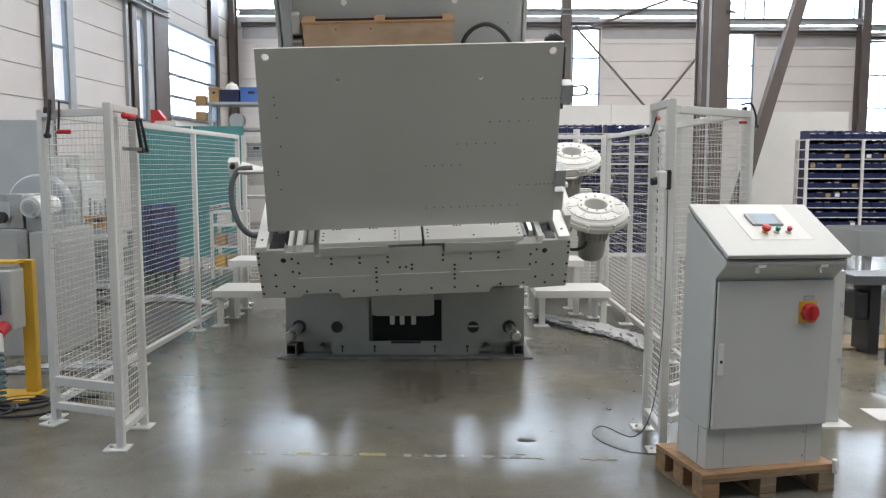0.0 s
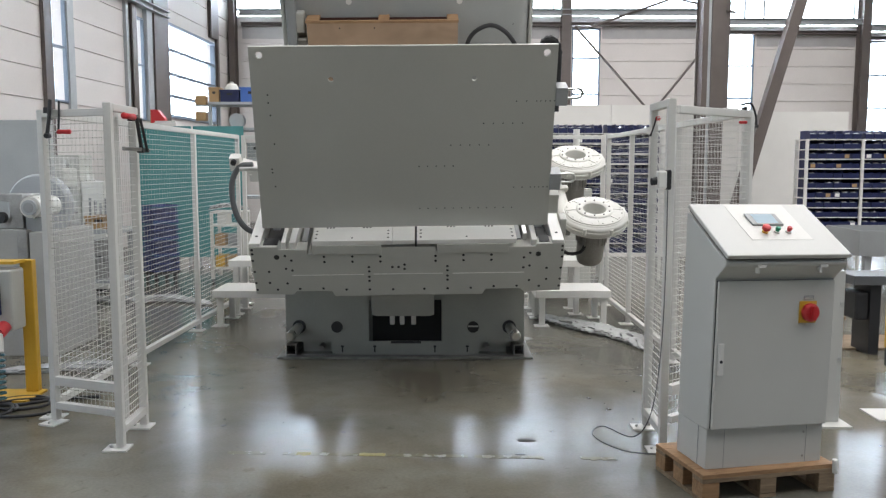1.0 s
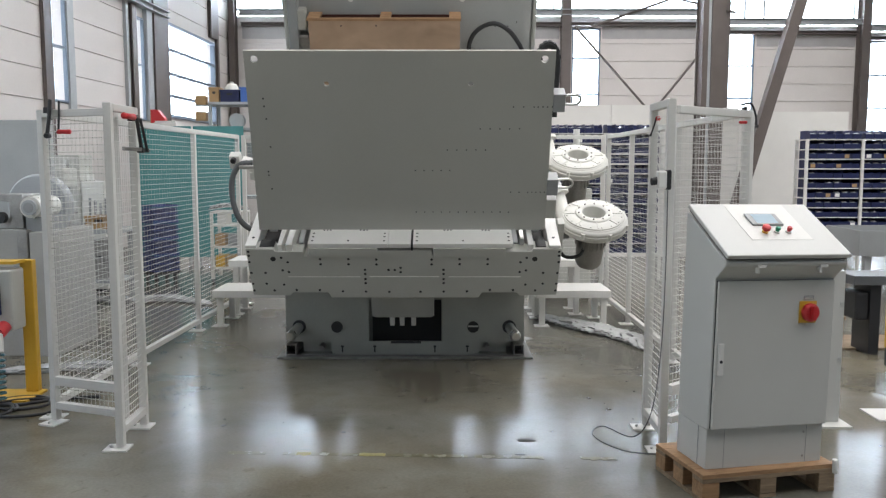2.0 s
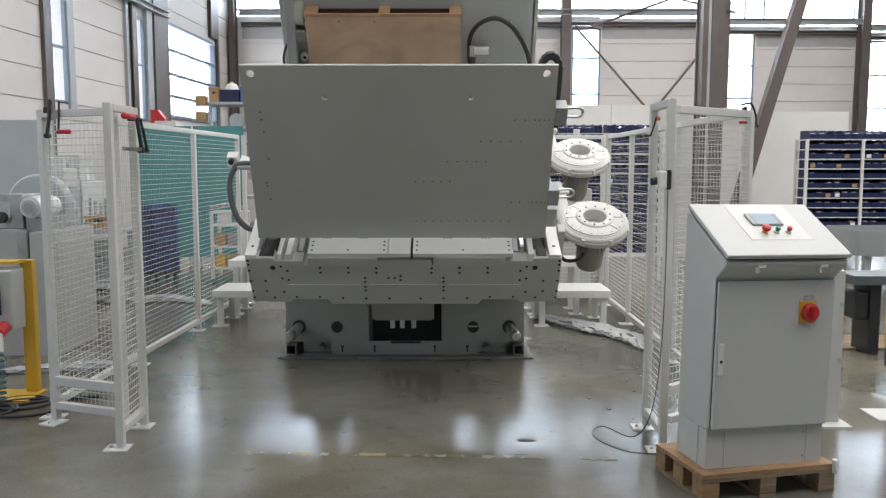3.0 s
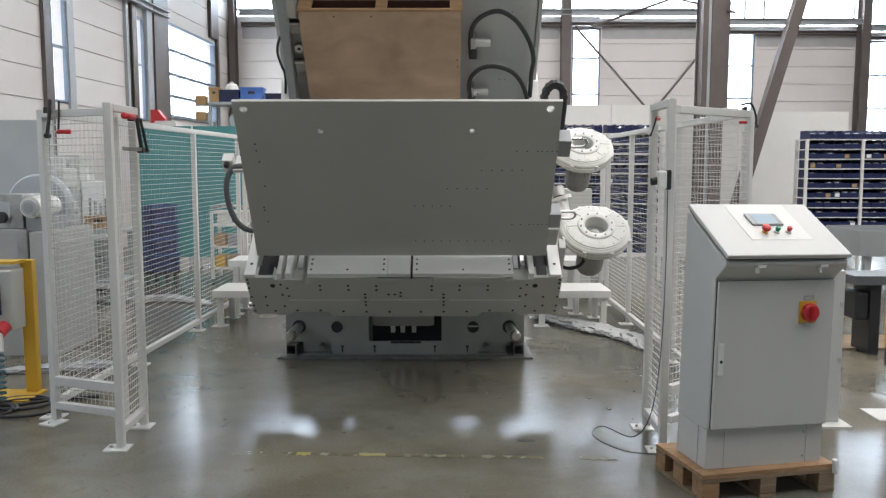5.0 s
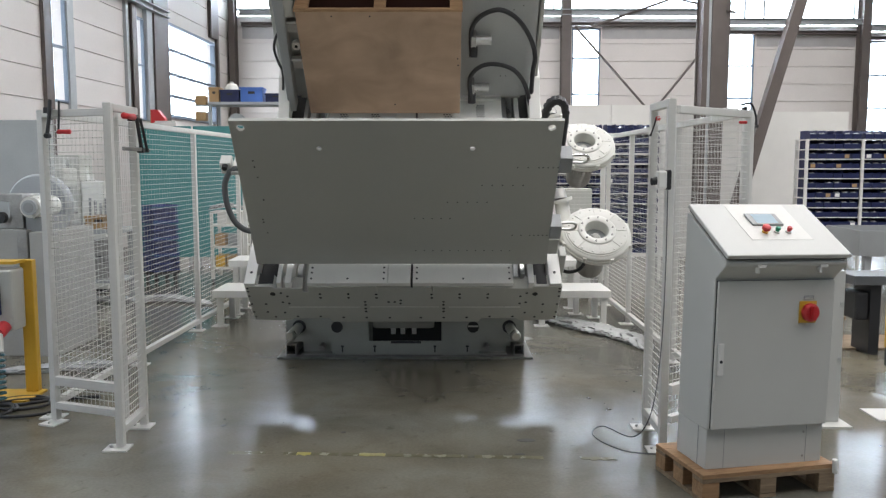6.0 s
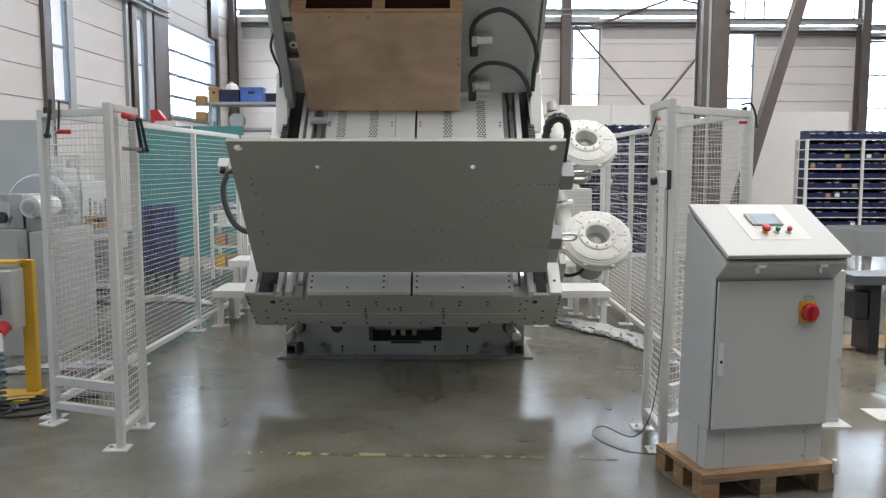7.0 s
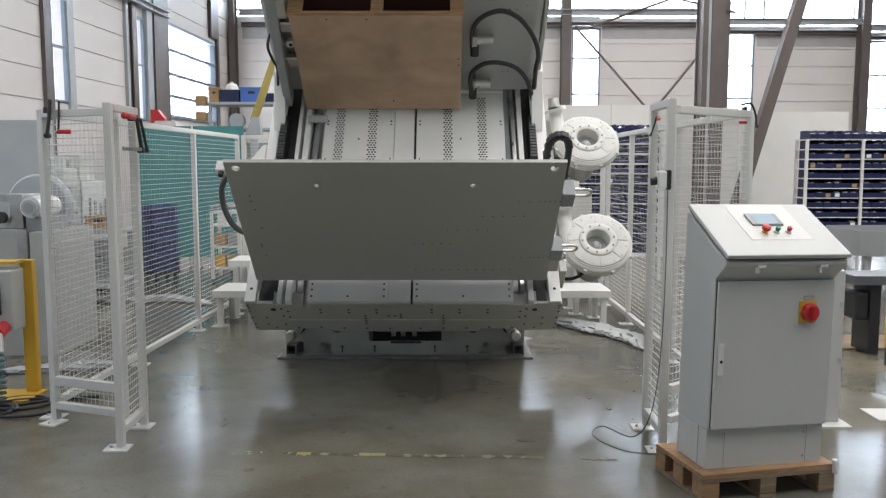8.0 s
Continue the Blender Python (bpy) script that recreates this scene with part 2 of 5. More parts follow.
# ---- the hall ----
setting("floor", box(B(), -9, 16, -12, 24.2, -0.2, 0), CONCRETE, "polished grey concrete factory floor with stains", "floor")
for x0, x1, mat in ((-1.24, -1.02, LINE_FADED), (-0.92, -0.60, LINE_FADED), (-0.84, -0.76, LINE), (-0.58, -0.49, LINE_FADED), (-0.48, -0.33, LINE), (-0.32, 0.14, LINE_FADED), (0.18, 0.57, LINE_FADED), (0.78, 0.98, LINE_FADED)):
    up, down, steps = [], [], 14
    for k in range(steps + 1):
        x = x0 + (x1 - x0) * k / steps
        y = 4.585 - 0.045 * (x + 1.24)
        fray = 0.5 + 0.5 * abs(noise.noise(Vector((x * 21, 3, 0))))
        up.append((x, y + 0.034 * fray + 0.004))
        down.append((x, y - 0.030 * (0.5 + abs(noise.noise(Vector((x * 17, 9, 0)))))))
    setting("floor_line", prism(B(), up + down[::-1], "z", 0.0006 if mat is LINE_FADED else 0.0008, 0.002 if mat is LINE_FADED else 0.003), mat, "worn yellow safety line on concrete floor", "floor marking")


def clad(name, spans, z0, z1, rows, m, label):
    """A wall of horizontal sandwich panels with recessed joints, between the given stretches."""
    backing = B()
    for a, b, lo, hi, shift in spans:
        box(backing, a, b, 0.05, 0.2, lo, hi)
    wall = setting(name, backing, PANEL, label, "wall", m)
    for a, b, lo, hi, shift in spans:
        z = lo
        while z < hi - 0.05:
            top = min(hi, (math.floor((z - shift) / rows + 0.001) + 1) * rows + shift)
            part("panel", box(B(), a, b, 0.0, 0.049, z + 0.008, top - 0.008), PANEL, wall)
            z = top
    return wall


# back wall: x along the wall, the room side at local y = 0
BACK = pose(0, 24, 0)
clad("wall_north", [(-6.2, 3.70, 0, 5.9, 0.217), (4.52, 8.18, 0, 5.85, 0.217), (8.95, 12.2, 0, 5.62, 0.058), (13.0, 16, 0, 5.45, 0.058),
                    (3.70, 4.52, 0, 2.5, 0.217), (8.18, 8.95, 0, 2.5, 0.058), (12.2, 13.0, 0, 2.2, 0.058),
                    (3.70, 4.52, 5.56, 5.9, 0.217), (8.18, 8.95, 5.44, 5.62, 0.058), (12.2, 13.0, 5.2, 5.45, 0.058), (-6.2, 16, 6.9, 8.4, 0)], 0, 8.4, 0.49, BACK, "white sandwich panel wall of the hall")
LEFT = pose(-6.1, 24, 0, 0, 0, -2.29) @ pose(0, 0, 0, 0, 0, 90)
# left wall: local x runs along the wall (0 at the far corner, negative towards the camera), room side at local y = 0
clad("wall_west", [(-36, -24, 0, 8.4, 0.21), (-24, -14, 0, 1.2, 0.21), (-24, -14, 5.0, 8.4, 0.21), (-14, -10.18, 0, 8.4, 0.21), (-9.68, -6.8, 0, 8.4, 0.21), (-6.33, -5.05, 0, 8.4, 0.21), (-1.55, 0.2, 0, 8.4, 0.21),
                   (-10.18, -9.68, 0, 2.72, 0.21), (-10.18, -9.68, 6.4, 8.4, 0.21), (-6.8, -6.33, 0, 2.6, 0.21), (-6.8, -6.33, 4.72, 8.4, 0.21), (-5.05, -1.55, 0, 2.75, 0.21), (-5.05, -1.55, 4.9, 8.4, 0.21)],
     0, 8.4, 0.5, LEFT, "white sandwich panel side wall of the hall")
# east and south walls are unseen: added to enclose the hall and limit light
east = B()
box(east, 16, 16.2, -12, 24.2, 0, 3)
box(east, 16, 16.2, -12, 24.2, 6, 8.4)
for i in range(6):
    box(east, 16, 16.2, -12 + i * 6.9, -10.6 + i * 6.9, 3, 6)
setting("wall_east", east, DIM_WALL, "unseen grey wall with an open band for sky light", "wall")
south = B()
box(south, -9, 16.2, -12.2, -12, 0, 2.6)
box(south, -9, 16.2, -12.2, -12, 6, 8.4)
for i in range(5):
    box(south, -9 + i * 5.9, -7.4 + i * 5.9, -12.2, -12, 2.6, 6)
setting("wall_south", south, DIM_WALL, "unseen grey wall with tall openings for sky light", "wall")
# roof out of view, added to close the hall and hold the lamp strips
roof = B()
edges = [-9.0] + [e for s in ROOF_STRIPS for e in s] + [16.2]
for a, b in zip(edges[::2], edges[1::2]):
    box(roof, a, b, -12.2, 24.2, 8.4, 8.6)
for a, b in ROOF_STRIPS:
    box(roof, a, b, -12.2, -1.4, 8.4, 8.6)
    box(roof, a, b, 20.8, 24.2, 8.4, 8.6)
setting("ceiling", roof, ROOF, "unseen dark roof with open strips for the added lamps", "ceiling")


def window(name, m, x0, x1, z0, z1, cols, bars, label, frame_mat=FRAME_BLUE, t=0.05, lift=0.0, back=0.14):
    """A window set in its opening: a frame, its bars and one pane a field; local y = 0 is the room side of the wall."""
    w = new(name)
    w.matrix_basis = m @ pose(0, -lift, 0)
    tagged(w, label, "window", kind="structure")
    fr = B()
    box(fr, x0, x0 + t, 0.02, back, z0, z1)
    box(fr, x1 - t, x1, 0.02, back, z0, z1)
    box(fr, x0 + t, x1 - t, 0.02, 0.14, z0, z0 + t)
    box(fr, x0 + t, x1 - t, 0.02, 0.14, z1 - t, z1)
    part("window_frame", fr, frame_mat, w)
    zs = [z0 + t] + list(bars) + [z1 - t]
    xs = [x0 + t] + list(cols) + [x1 - t]
    for z in bars:
        part("glazing_bar", box(B(), x0 + t, x1 - t, 0.03, 0.12, z - t / 2, z + t / 2), frame_mat, w)
    for x in cols:
        part("mullion", box(B(), x - t / 2, x + t / 2, 0.035, 0.115, z0 + t, z1 - t), frame_mat, w)
    for a, b in zip(zs, zs[1:]):
        for c, d in zip(xs, xs[1:]):
            p = part("pane", box(B(), c + 0.01, d - 0.01, 0.07, 0.08, a + 0.01, b - 0.01), GLASS, w)
            p.visible_shadow = False
    return w


window("window_1", BACK, 3.70, 4.52, 2.5, 5.56, [], [3.70, 4.72], "tall narrow window with a blue-grey frame")
window("window_2", BACK, 8.18, 8.95, 2.5, 5.44, [], [3.58, 4.50], "tall narrow window with a blue-grey frame")
window("window_3", BACK, 12.2, 13.0, 2.2, 5.2, [], [3.3, 4.22], "tall narrow window with a blue-grey frame")
window("window_4", BACK, -6.0, 3.2, 6.06, 6.9, [-3.0, 0.0], [], "clerestory window band below the roof", GIRDER)
window("window_5", BACK, 3.6, 7.9, 6.06, 6.9, [], [], "clerestory window band below the roof", GIRDER)
window("window_6", BACK, 8.1, 11.8, 5.76, 6.9, [8.65, 9.2], [], "clerestory window band below the roof", GIRDER)
window("window_11", BACK, 12.2, 16.0, 5.58, 6.9, [14], [], "clerestory window band below the roof", GIRDER)
window("window_7", LEFT, -10.18, -9.68, 2.72, 6.4, [], [3.65, 4.7, 5.6], "narrow bright window strip in the side wall", t=0.03, lift=0.06, back=0.085)
window("window_8", LEFT, -6.8, -6.33, 2.6, 4.72, [], [3.75], "narrow bright window strip in the side wall", t=0.03, lift=0.06, back=0.085)
# window_10 is out of view, added to let the side fill in
window("window_10", LEFT, -24, -14, 1.2, 5.0, [-22, -20, -18, -16], [3.1], "unseen window band added for light from the left")
window("window_9", LEFT, -5.05, -1.55, 2.75, 4.9, [], [3.25, 3.75, 4.3], "glazed sectional gate with dark bars", FRAME_BLUE, 0.07, 0.06)

# the bright overcast sky outside the windows
setting("backdrop", box(B(), -12, 22, 26.5, 26.6, -1, 12), SKY_GLOW, "bright overcast sky behind the windows", "sky")
setting("backdrop_2", box(B(), -9.6, -9.5, 8, 26, -1, 12), SKY_SIDE, "bright overcast sky behind the side windows", "sky")


def beam_i(bm, x0, x1, y0, y1, z0, z1, axis="z"):
    """A rolled I-section that fills the given box, its length along the axis."""
    if axis == "z":
        t = 0.03
        box(bm, x0, x1, y0, y0 + t, z0, z1)
        box(bm, x0, x1, y1 - t, y1, z0, z1)
        box(bm, (x0 + x1) / 2 - 0.01, (x0 + x1) / 2 + 0.01, y0 + t, y1 - t, z0, z1)
    else:
        t = 0.02
        box(bm, x0, x1, y0, y1, z0, z0 + t)
        box(bm, x0, x1, y0, y1, z1 - t, z1)
        box(bm, x0, x1, (y0 + y1) / 2 - 0.008, (y0 + y1) / 2 + 0.008, z0 + t, z1 - t)
    return bm


for i, (x0, x1) in enumerate(((3.36, 3.62), (7.91, 8.09), (11.84, 12.08), (-6.05, -5.88))):
    setting("column", beam_i(B(), x0, x1, 23.6, 23.98, 0, 8.4), COLUMN, "dark brown steel column against the wall", "column")
for s0, s1, d in ((-10.46, -10.22, 0.07), (-7.05, -6.83, 0.10), (-5.95, -5.12, 0.12), (-1.46, -1.32, 0.08)):
    setting("column", beam_i(B(), s0, s1, -d, -0.004, 0, 8.4), COLUMN, "dark brown steel column against the side wall", "column", LEFT)
setting("column", beam_i(B(), -2.0, -1.47, -0.1, -0.004, 5.0, 8.4), COLUMN, "dark brown steel post above the glazed gate", "column", LEFT)
setting("column", box(B(), -9.64, -9.42, -0.05, -0.004, 2.6, 8.4), GIRDER, "grey steel window post", "column", LEFT)
setting("column", box(B(), -7.28, -7.16, -0.07, -0.004, 2.6, 8.4), GIRDER, "grey steel window post", "column", LEFT)
setting("column", box(B(), -6.3, -6.02, -0.1, -0.004, 2.6, 6.0), GIRDER, "grey steel window post", "column", LEFT)
for x0, x1, g, lt, st in ((-5.75, 7.9, 5.86, 5.60, 5.26), (8.1, 11.82, 5.60, 5.36, 5.04), (12.1, 16, 5.43, 5.2, 4.9)):
    setting("girder", beam_i(B(), x0, x1, 23.55, 23.75, g, g + 0.16, "x"), GIRDER, "grey steel girder along the wall", "girder")
    setting("girder", beam_i(B(), x0, x1, 23.8, 23.98, lt, lt + 0.1, "x"), COLUMN, "dark steel lintel rail along the wall", "girder")
    for a, b in ((x0, 3.33), (4.56, x1)) if x0 < 0 else ((9.0 if x0 < 9 else 13.05, x1),):
        setting("trim", box(B(), a, b, 23.985, 23.997, st, lt - 0.004), TRIM, "grey sheet strip under the lintel rail", "trim")
setting("girder", beam_i(B(), -5.75, 16, 23.6, 23.9, 6.92, 7.07, "x"), GIRDER, "grey steel girder along the wall", "girder")
setting("girder", beam_i(B(), -16, -5.2, -0.2, -0.01, 4.92, 5.06, "x"), GIRDER, "grey steel rail along the side wall", "girder", LEFT)
for a, b in (((3.70, 23.5, 5.53), (5.80, 23.5, 3.22)), ((7.5, 23.5, 5.1), (6.0, 23.5, 3.23)), ((4.1, 23.55, 5.5), (8.2, 23.55, 6.9)), ((3.9, 23.5, 6.9), (8.2, 23.5, 5.9))):
    setting("brace", cyl(B(), a, b, 0.034, 8), COLUMN, "dark steel wind brace rod", "brace")
setting("column", beam_i(B(), 4.35, 4.44, 14.0, 14.4, 0, 8.4), COLUMN, "dark brown steel post beside the hall column", "column")
setting("column", box(B(), 4.50, 4.73, 14.0, 14.3, 0, 8.4), COLUMN, "large dark brown steel hall column", "column")
setting("column", box(B(), 4.445, 4.495, 14.02, 14.1, 0, 8.4), GIRDER, "grey downpipe beside the hall column", "column")
strut = B()
prism(strut, [(0, -0.085), (0, 0.085), (6.4, 0.085), (6.4, -0.085)], "y", -0.09, 0.09)
setting("brace", strut, COLUMN, "thick diagonal brown steel strut", "brace", pose(4.44, 13.17, 0.0, 0, -74.7, 0))

# white boards that part off the far side
for x0, x1, z in ((1.40, 3.0, 2.72), (3.006, 4.60, 2.72), (4.606, 5.27, 2.67), (5.276, 7.24, 2.6)):
    setting("partition", box(B(), x0, x1, 14.8, 14.88, 0, z), BOARD, "plain white partition board", "partition")
for x0, x1 in ((-5.09, -4.09), (-4.05, -3.24)):
    teal = setting("partition", box(B(), x0, x1, 13.4, 13.44, 0.15, 2.28), TEAL, "teal partition panel on short legs", "partition")
    for x in (x0 + 0.05, x1 - 0.09):
        part("leg", box(B(), x, x + 0.04, 13.4, 13.44, 0, 0.149), GIRDER, teal)


# ---- the tilting machine ----
TILT_REST = 25.79
PIVOT = (-0.312, 7.435, 0.629)
SIZE = 0.952
TRUNNION = (-0.297, 7.078, 0.678)


def machine_pose(tilt, turn):
    """Tilt towards the viewer about the trunnion, and a small turn about the bed's own upright axis."""
    return pose(*TRUNNION, tilt) @ pose(0, 0.526 * SIZE, 0) @ pose(0, 0, 0, 0, 0, turn) @ pose(0, -0.526 * SIZE, 0)


machine = thing("tilting_machine", machine_pose(TILT_REST, 0), "light grey tilting machine bed with cover plate and blowers", "machine")
machine.scale = (SIZE, SIZE, SIZE)
PLATE_Y, BEAM_Y = -0.53, -0.70


# dark discs slightly proud of a face, painted for the shade in holes
def dots(bm, places, y, r=0.011, seg=8, out=0.002):
    for x, z in places:
        cyl(bm, (x, y - out, z), (x, y + 0.004, z), r, seg)
    return bm


# front beam with stepped underside
half = [(0.0, 0.29), (0.605, 0.29), (0.63, 0.342), (0.915, 0.342), (0.945, 0.31), (1.245, 0.32), (1.255, 0.77), (1.03, 0.77), (1.02, 0.745), (0.80, 0.745), (0.80, 0.70), (0.23, 0.70), (0.22, 0.755), (0.0, 0.755)]
outline = [(-x, z) for x, z in half[1:][::-1]] + half
front_beam = part("front_beam", prism(B(), outline, "y", BEAM_Y, -0.58), GREY, machine, "light grey welded front beam with many screw holes", bevel=0.006)
BOLTS = [(-1.235, 0.745), (-1.235, 0.707), (-1.238, 0.646), (-1.235, 0.540), (-1.235, 0.433), (-1.232, 0.365), (-1.120, 0.540), (-1.124, 0.433),
         (-1.066, 0.365), (-0.979, 0.687), (-0.932, 0.644), (-0.980, 0.565), (-0.931, 0.549), (-0.983, 0.424), (-0.885, 0.370), (-0.669, 0.674),
         (-0.669, 0.625), (-0.444, 0.674), (-0.445, 0.625), (-0.221, 0.670), (-0.221, 0.623), (-0.316, 0.571), (-0.316, 0.530), (-0.317, 0.479),
         (-0.317, 0.439), (-0.696, 0.370), (-0.508, 0.356), (-0.318, 0.354), (-0.128, 0.352), (-0.127, 0.569), (-0.077, 0.569), (-0.029, 0.590), (-0.030, 0.549)]
for x, z in BOLTS:
    part("hole_disc", dots(B(), [(x, z)], BEAM_Y), BLACK, front_beam)
    if x < -0.1 and (x, z) not in BOLTS[-4:]:
        part("hole_disc", dots(B(), [(-x, z)], BEAM_Y), BLACK, front_beam)
for s in (-1, 1):
    # near-black disc for the shaded lifting hole
    part("lifting_hole_disc", dots(B(), [(s * 1.045, 0.675)], BEAM_Y, 0.022, 16), DARK, front_beam)
    part("groove", box(B(), min(s * 0.36, s * 0.94), max(s * 0.36, s * 0.94), BEAM_Y - 0.003, BEAM_Y + 0.004, 0.498, 0.504), WHITE, front_beam)
part("groove", box(B(), -0.28, 0.28, BEAM_Y - 0.003, BEAM_Y + 0.004, 0.500, 0.506), WHITE, front_beam)

# bed: long side members, cross panels, rails
for name, x0, x1 in (("side_member", -1.255, -1.165), ("side_member", 1.15, 1.245)):
    sm = B()
    prism(sm, [(-0.58, 0.35), (1.9, 0.35), (1.9, 0.80), (-0.695, 0.80), (-0.695, 0.772), (-0.58, 0.772)], "x", x0, x1)
    part(name, sm, WHITE, machine, "white painted side member of the bed", bevel=0.005)
part("bed_body", box(B(), -1.16, 1.145, -0.578, 1.9, 0.56, 0.66), GREY, machine)
for x0, x1 in ((-1.16, -1.02), (1.04, 1.145)):
    # near-black floor carries the shade of the deep channel
    part("channel", box(B(), x0 + 0.004, x1 - 0.004, -0.57, 1.88, 0.662, 0.70), DARK, machine, "channel floor for the cable chain, painted near-black for shade")
    # black sheet on the beam top continues that painted shade to the front
    part("channel_shade", box(B(), x0 + 0.012, x1 - 0.012, -0.672, -0.571, 0.771, 0.776), BLACK, machine)
for x0, x1 in ((-1.0, -0.965), (-0.935, -0.885), (0.925, 0.96), (0.985, 1.03)):
    part("rail", box(B(), x0, x1, -0.69 if abs(x0) > 0.93 else -0.60, 1.86, 0.662, 0.805), WHITE if abs(x0) > 0.93 else STEEL, machine, "guide rail along the bed", bevel=0.004)
for s, x in ((-1, -0.95), (1, 0.945)):
    part("chain", box(B(), x - 0.20 if s < 0 else x + 0.14, x - 0.14 if s < 0 else x + 0.20, 0.72, 1.2, 0.702, 0.84), BLACK, machine, "black cable chain")
for k in range(14):
    for x in (-1.12, 1.115):
        part("chain_link", box(B(), x - 0.028, x + 0.028, 0.73 + k * 0.034, 0.755 + k * 0.034, 0.841, 0.852), BLACK, machine)
panels = [(-0.755, -0.125), (-0.121, 0.055), (0.075, 0.865)]
for x0, x1 in panels:
    bed_panel = part("bed_panel", box(B(), x0, x1, BEAM_Y - 0.005, 1.52, 0.782, 0.822), WHITE, machine, "white perforated bed panel", bevel=0.003)
    front = B()
    if x0 < -0.2:
        box(front, x0, -0.21, BEAM_Y - 0.012, -0.60, 0.703, 0.781)
    elif x1 > 0.5:
        box(front, 0.235, x1 - 0.06, BEAM_Y - 0.012, -0.60, 0.703, 0.781)
    if len(front.verts):
        part("front_strip", front, GREY, machine, bevel=0.003)
    else:
        front.free()
    for px in [c for c in (-0.622, -0.328, 0.35, 0.657) if x0 < c < x1]:
        # perforation as black hexagon discs: the holes' shade is put into colour
        holes = B()
        for j in range(74):
            for k in range(3):
                xx = px + (k - 1) * 0.026 + (0.013 if j % 2 else 0)
                yy = -0.50 + j * 0.0265
                cyl(holes, (xx, yy, 0.815), (xx, yy, 0.824), 0.0092, 6)
        tagged(part("perforation_discs", holes, BLACK, bed_panel), kind="stuff")
    for yy in (-0.66, -0.60, -0.55, 0.30, 0.72, 1.12, 1.16):
        for xx in (x0 + 0.03, x1 - 0.03):
            if x1 - x0 > 0.3:
                part("hole_disc", cyl(B(), (xx, yy, 0.818), (xx, yy, 0.8235), 0.009, 8), BLACK, bed_panel)
    for yy in (-0.66, 0.95):
        if x1 - x0 > 0.3:
            part("hole_disc", cyl(B(), ((x0 + x1) / 2, yy, 0.818), ((x0 + x1) / 2, yy, 0.8235), 0.009, 8), BLACK, bed_panel)
part("end_lip", box(B(), -0.755, 0.865, 1.50, 1.56, 0.823, 0.85), WHITE, machine, bevel=0.003)
part("gap_strip", box(B(), 0.057, 0.073, BEAM_Y + 0.002, 1.5, 0.70, 0.81), BLACK, machine)
for x in (-0.83, 0.895):
    part("inner_wall", box(B(), x - 0.02, x + 0.02, -0.59, 1.86, 0.66, 0.76), GREY_DARK, machine)

part("guide_bracket", prism(B(), [(-1.46, 0.52), (-1.41, 0.68), (-1.29, 0.90), (-1.257, 0.90), (-1.257, 0.52)], "z", 0.73, 0.805), WHITE, machine, bevel=0.005)

for x in (-1.21, 1.197):
    part("hole_disc", cyl(B(), (x, -0.58, 0.796), (x, -0.58, 0.8025), 0.012, 10), BLACK, machine)
part("roller", cyl(B(), (-0.90, 1.15, 0.86), (-0.73, 1.15, 0.86), 0.034, 16), HEAD, machine, "short grey roller beside the bed panel", True)

# cover plate: holes go through it
plate = B()
n = 24
cw = [(-1.165, 0.845), (1.13, 0.845), (1.112, 2.33), (-1.10, 2.33)]
HOLES = ((-1.03, 2.268, 0.027), (1.035, 2.268, 0.027), (-0.53, 2.083, 0.019), (0.513, 2.083, 0.019))
loops = [[plate.verts.new((x, PLATE_Y, z)) for x, z in cw]]
for x, z, r in HOLES:
    loops.append([plate.verts.new((x + r * math.cos(2 * math.pi * k / n), PLATE_Y, z + r * math.sin(2 * math.pi * k / n))) for k in range(n)])
rim = [plate.edges.new((lp[k], lp[(k + 1) % len(lp)])) for lp in loops for k in range(len(lp))]
bmesh.ops.triangle_fill(plate, edges=rim, use_beauty=True)
thick = bmesh.ops.extrude_face_region(plate, geom=plate.faces[:])
bmesh.ops.translate(plate, verts=[v for v in thick["geom"] if isinstance(v, bmesh.types.BMVert)], vec=(0, 0.025, 0))
cover = part("cover_plate", plate, GREY_PLATE, machine, "large plain grey cover plate standing on the bed")
ROWS = [(0.83, 1.905, 0.075, 3), (1.01, 1.905, 0.035, 4), (0.59, 1.73, 0.073, 5), (0.345, 1.555, 0.072, 5), (0.10, 1.38, 0.066, 5),
        (0.10, 1.01, 0.0665, 12), (0.84, 1.19, 0.066, 3), (1.005, 1.19, 0.033, 4)]
for x, z, step, count in ROWS:
    for k in range(count):
        part("hole_disc", dots(B(), [(x + k * step, z)], PLATE_Y, 0.0062, 6, 0.0015), HOSE, cover)
for x, z in ((-1.0, 1.97), (-1.0, 1.91), (-0.995, 1.81), (-0.99, 1.58), (-1.03, 1.37), (-1.03, 1.34), (-1.02, 1.22)):
    part("hole_disc", dots(B(), [(x, z)], PLATE_Y, 0.007, 6, 0.0015), BLACK, cover)
# the stay that carries the plate
for x in (-1.06, 1.06):
    part("plate_bracket", prism(B(), [(PLATE_Y + 0.026, 0.81), (PLATE_Y + 0.026, 1.9), (PLATE_Y + 0.08, 1.9), (-0.2, 0.81)], "x", x - 0.03, x + 0.03), GREY_DARK, machine)
for z in (1.24, 1.94):
    bl = part("side_block", box(B(), 1.118, 1.205, -0.55, -0.42, z - 0.07, z + 0.07), GREY_DARK, machine, bevel=0.004)
    part("handle", tube(B(), bend([(1.206, -0.48, z + 0.035), (1.30, -0.48, z + 0.035), (1.325, -0.48, z), (1.30, -0.48, z - 0.035), (1.206, -0.48, z - 0.035)], 5), 0.010), STEEL, bl, "bright steel pull handle", True)
part("clamp_plate", box(B(), 1.125, 1.21, -0.50, -0.40, 0.93, 1.1), GREY, machine, bevel=0.006)

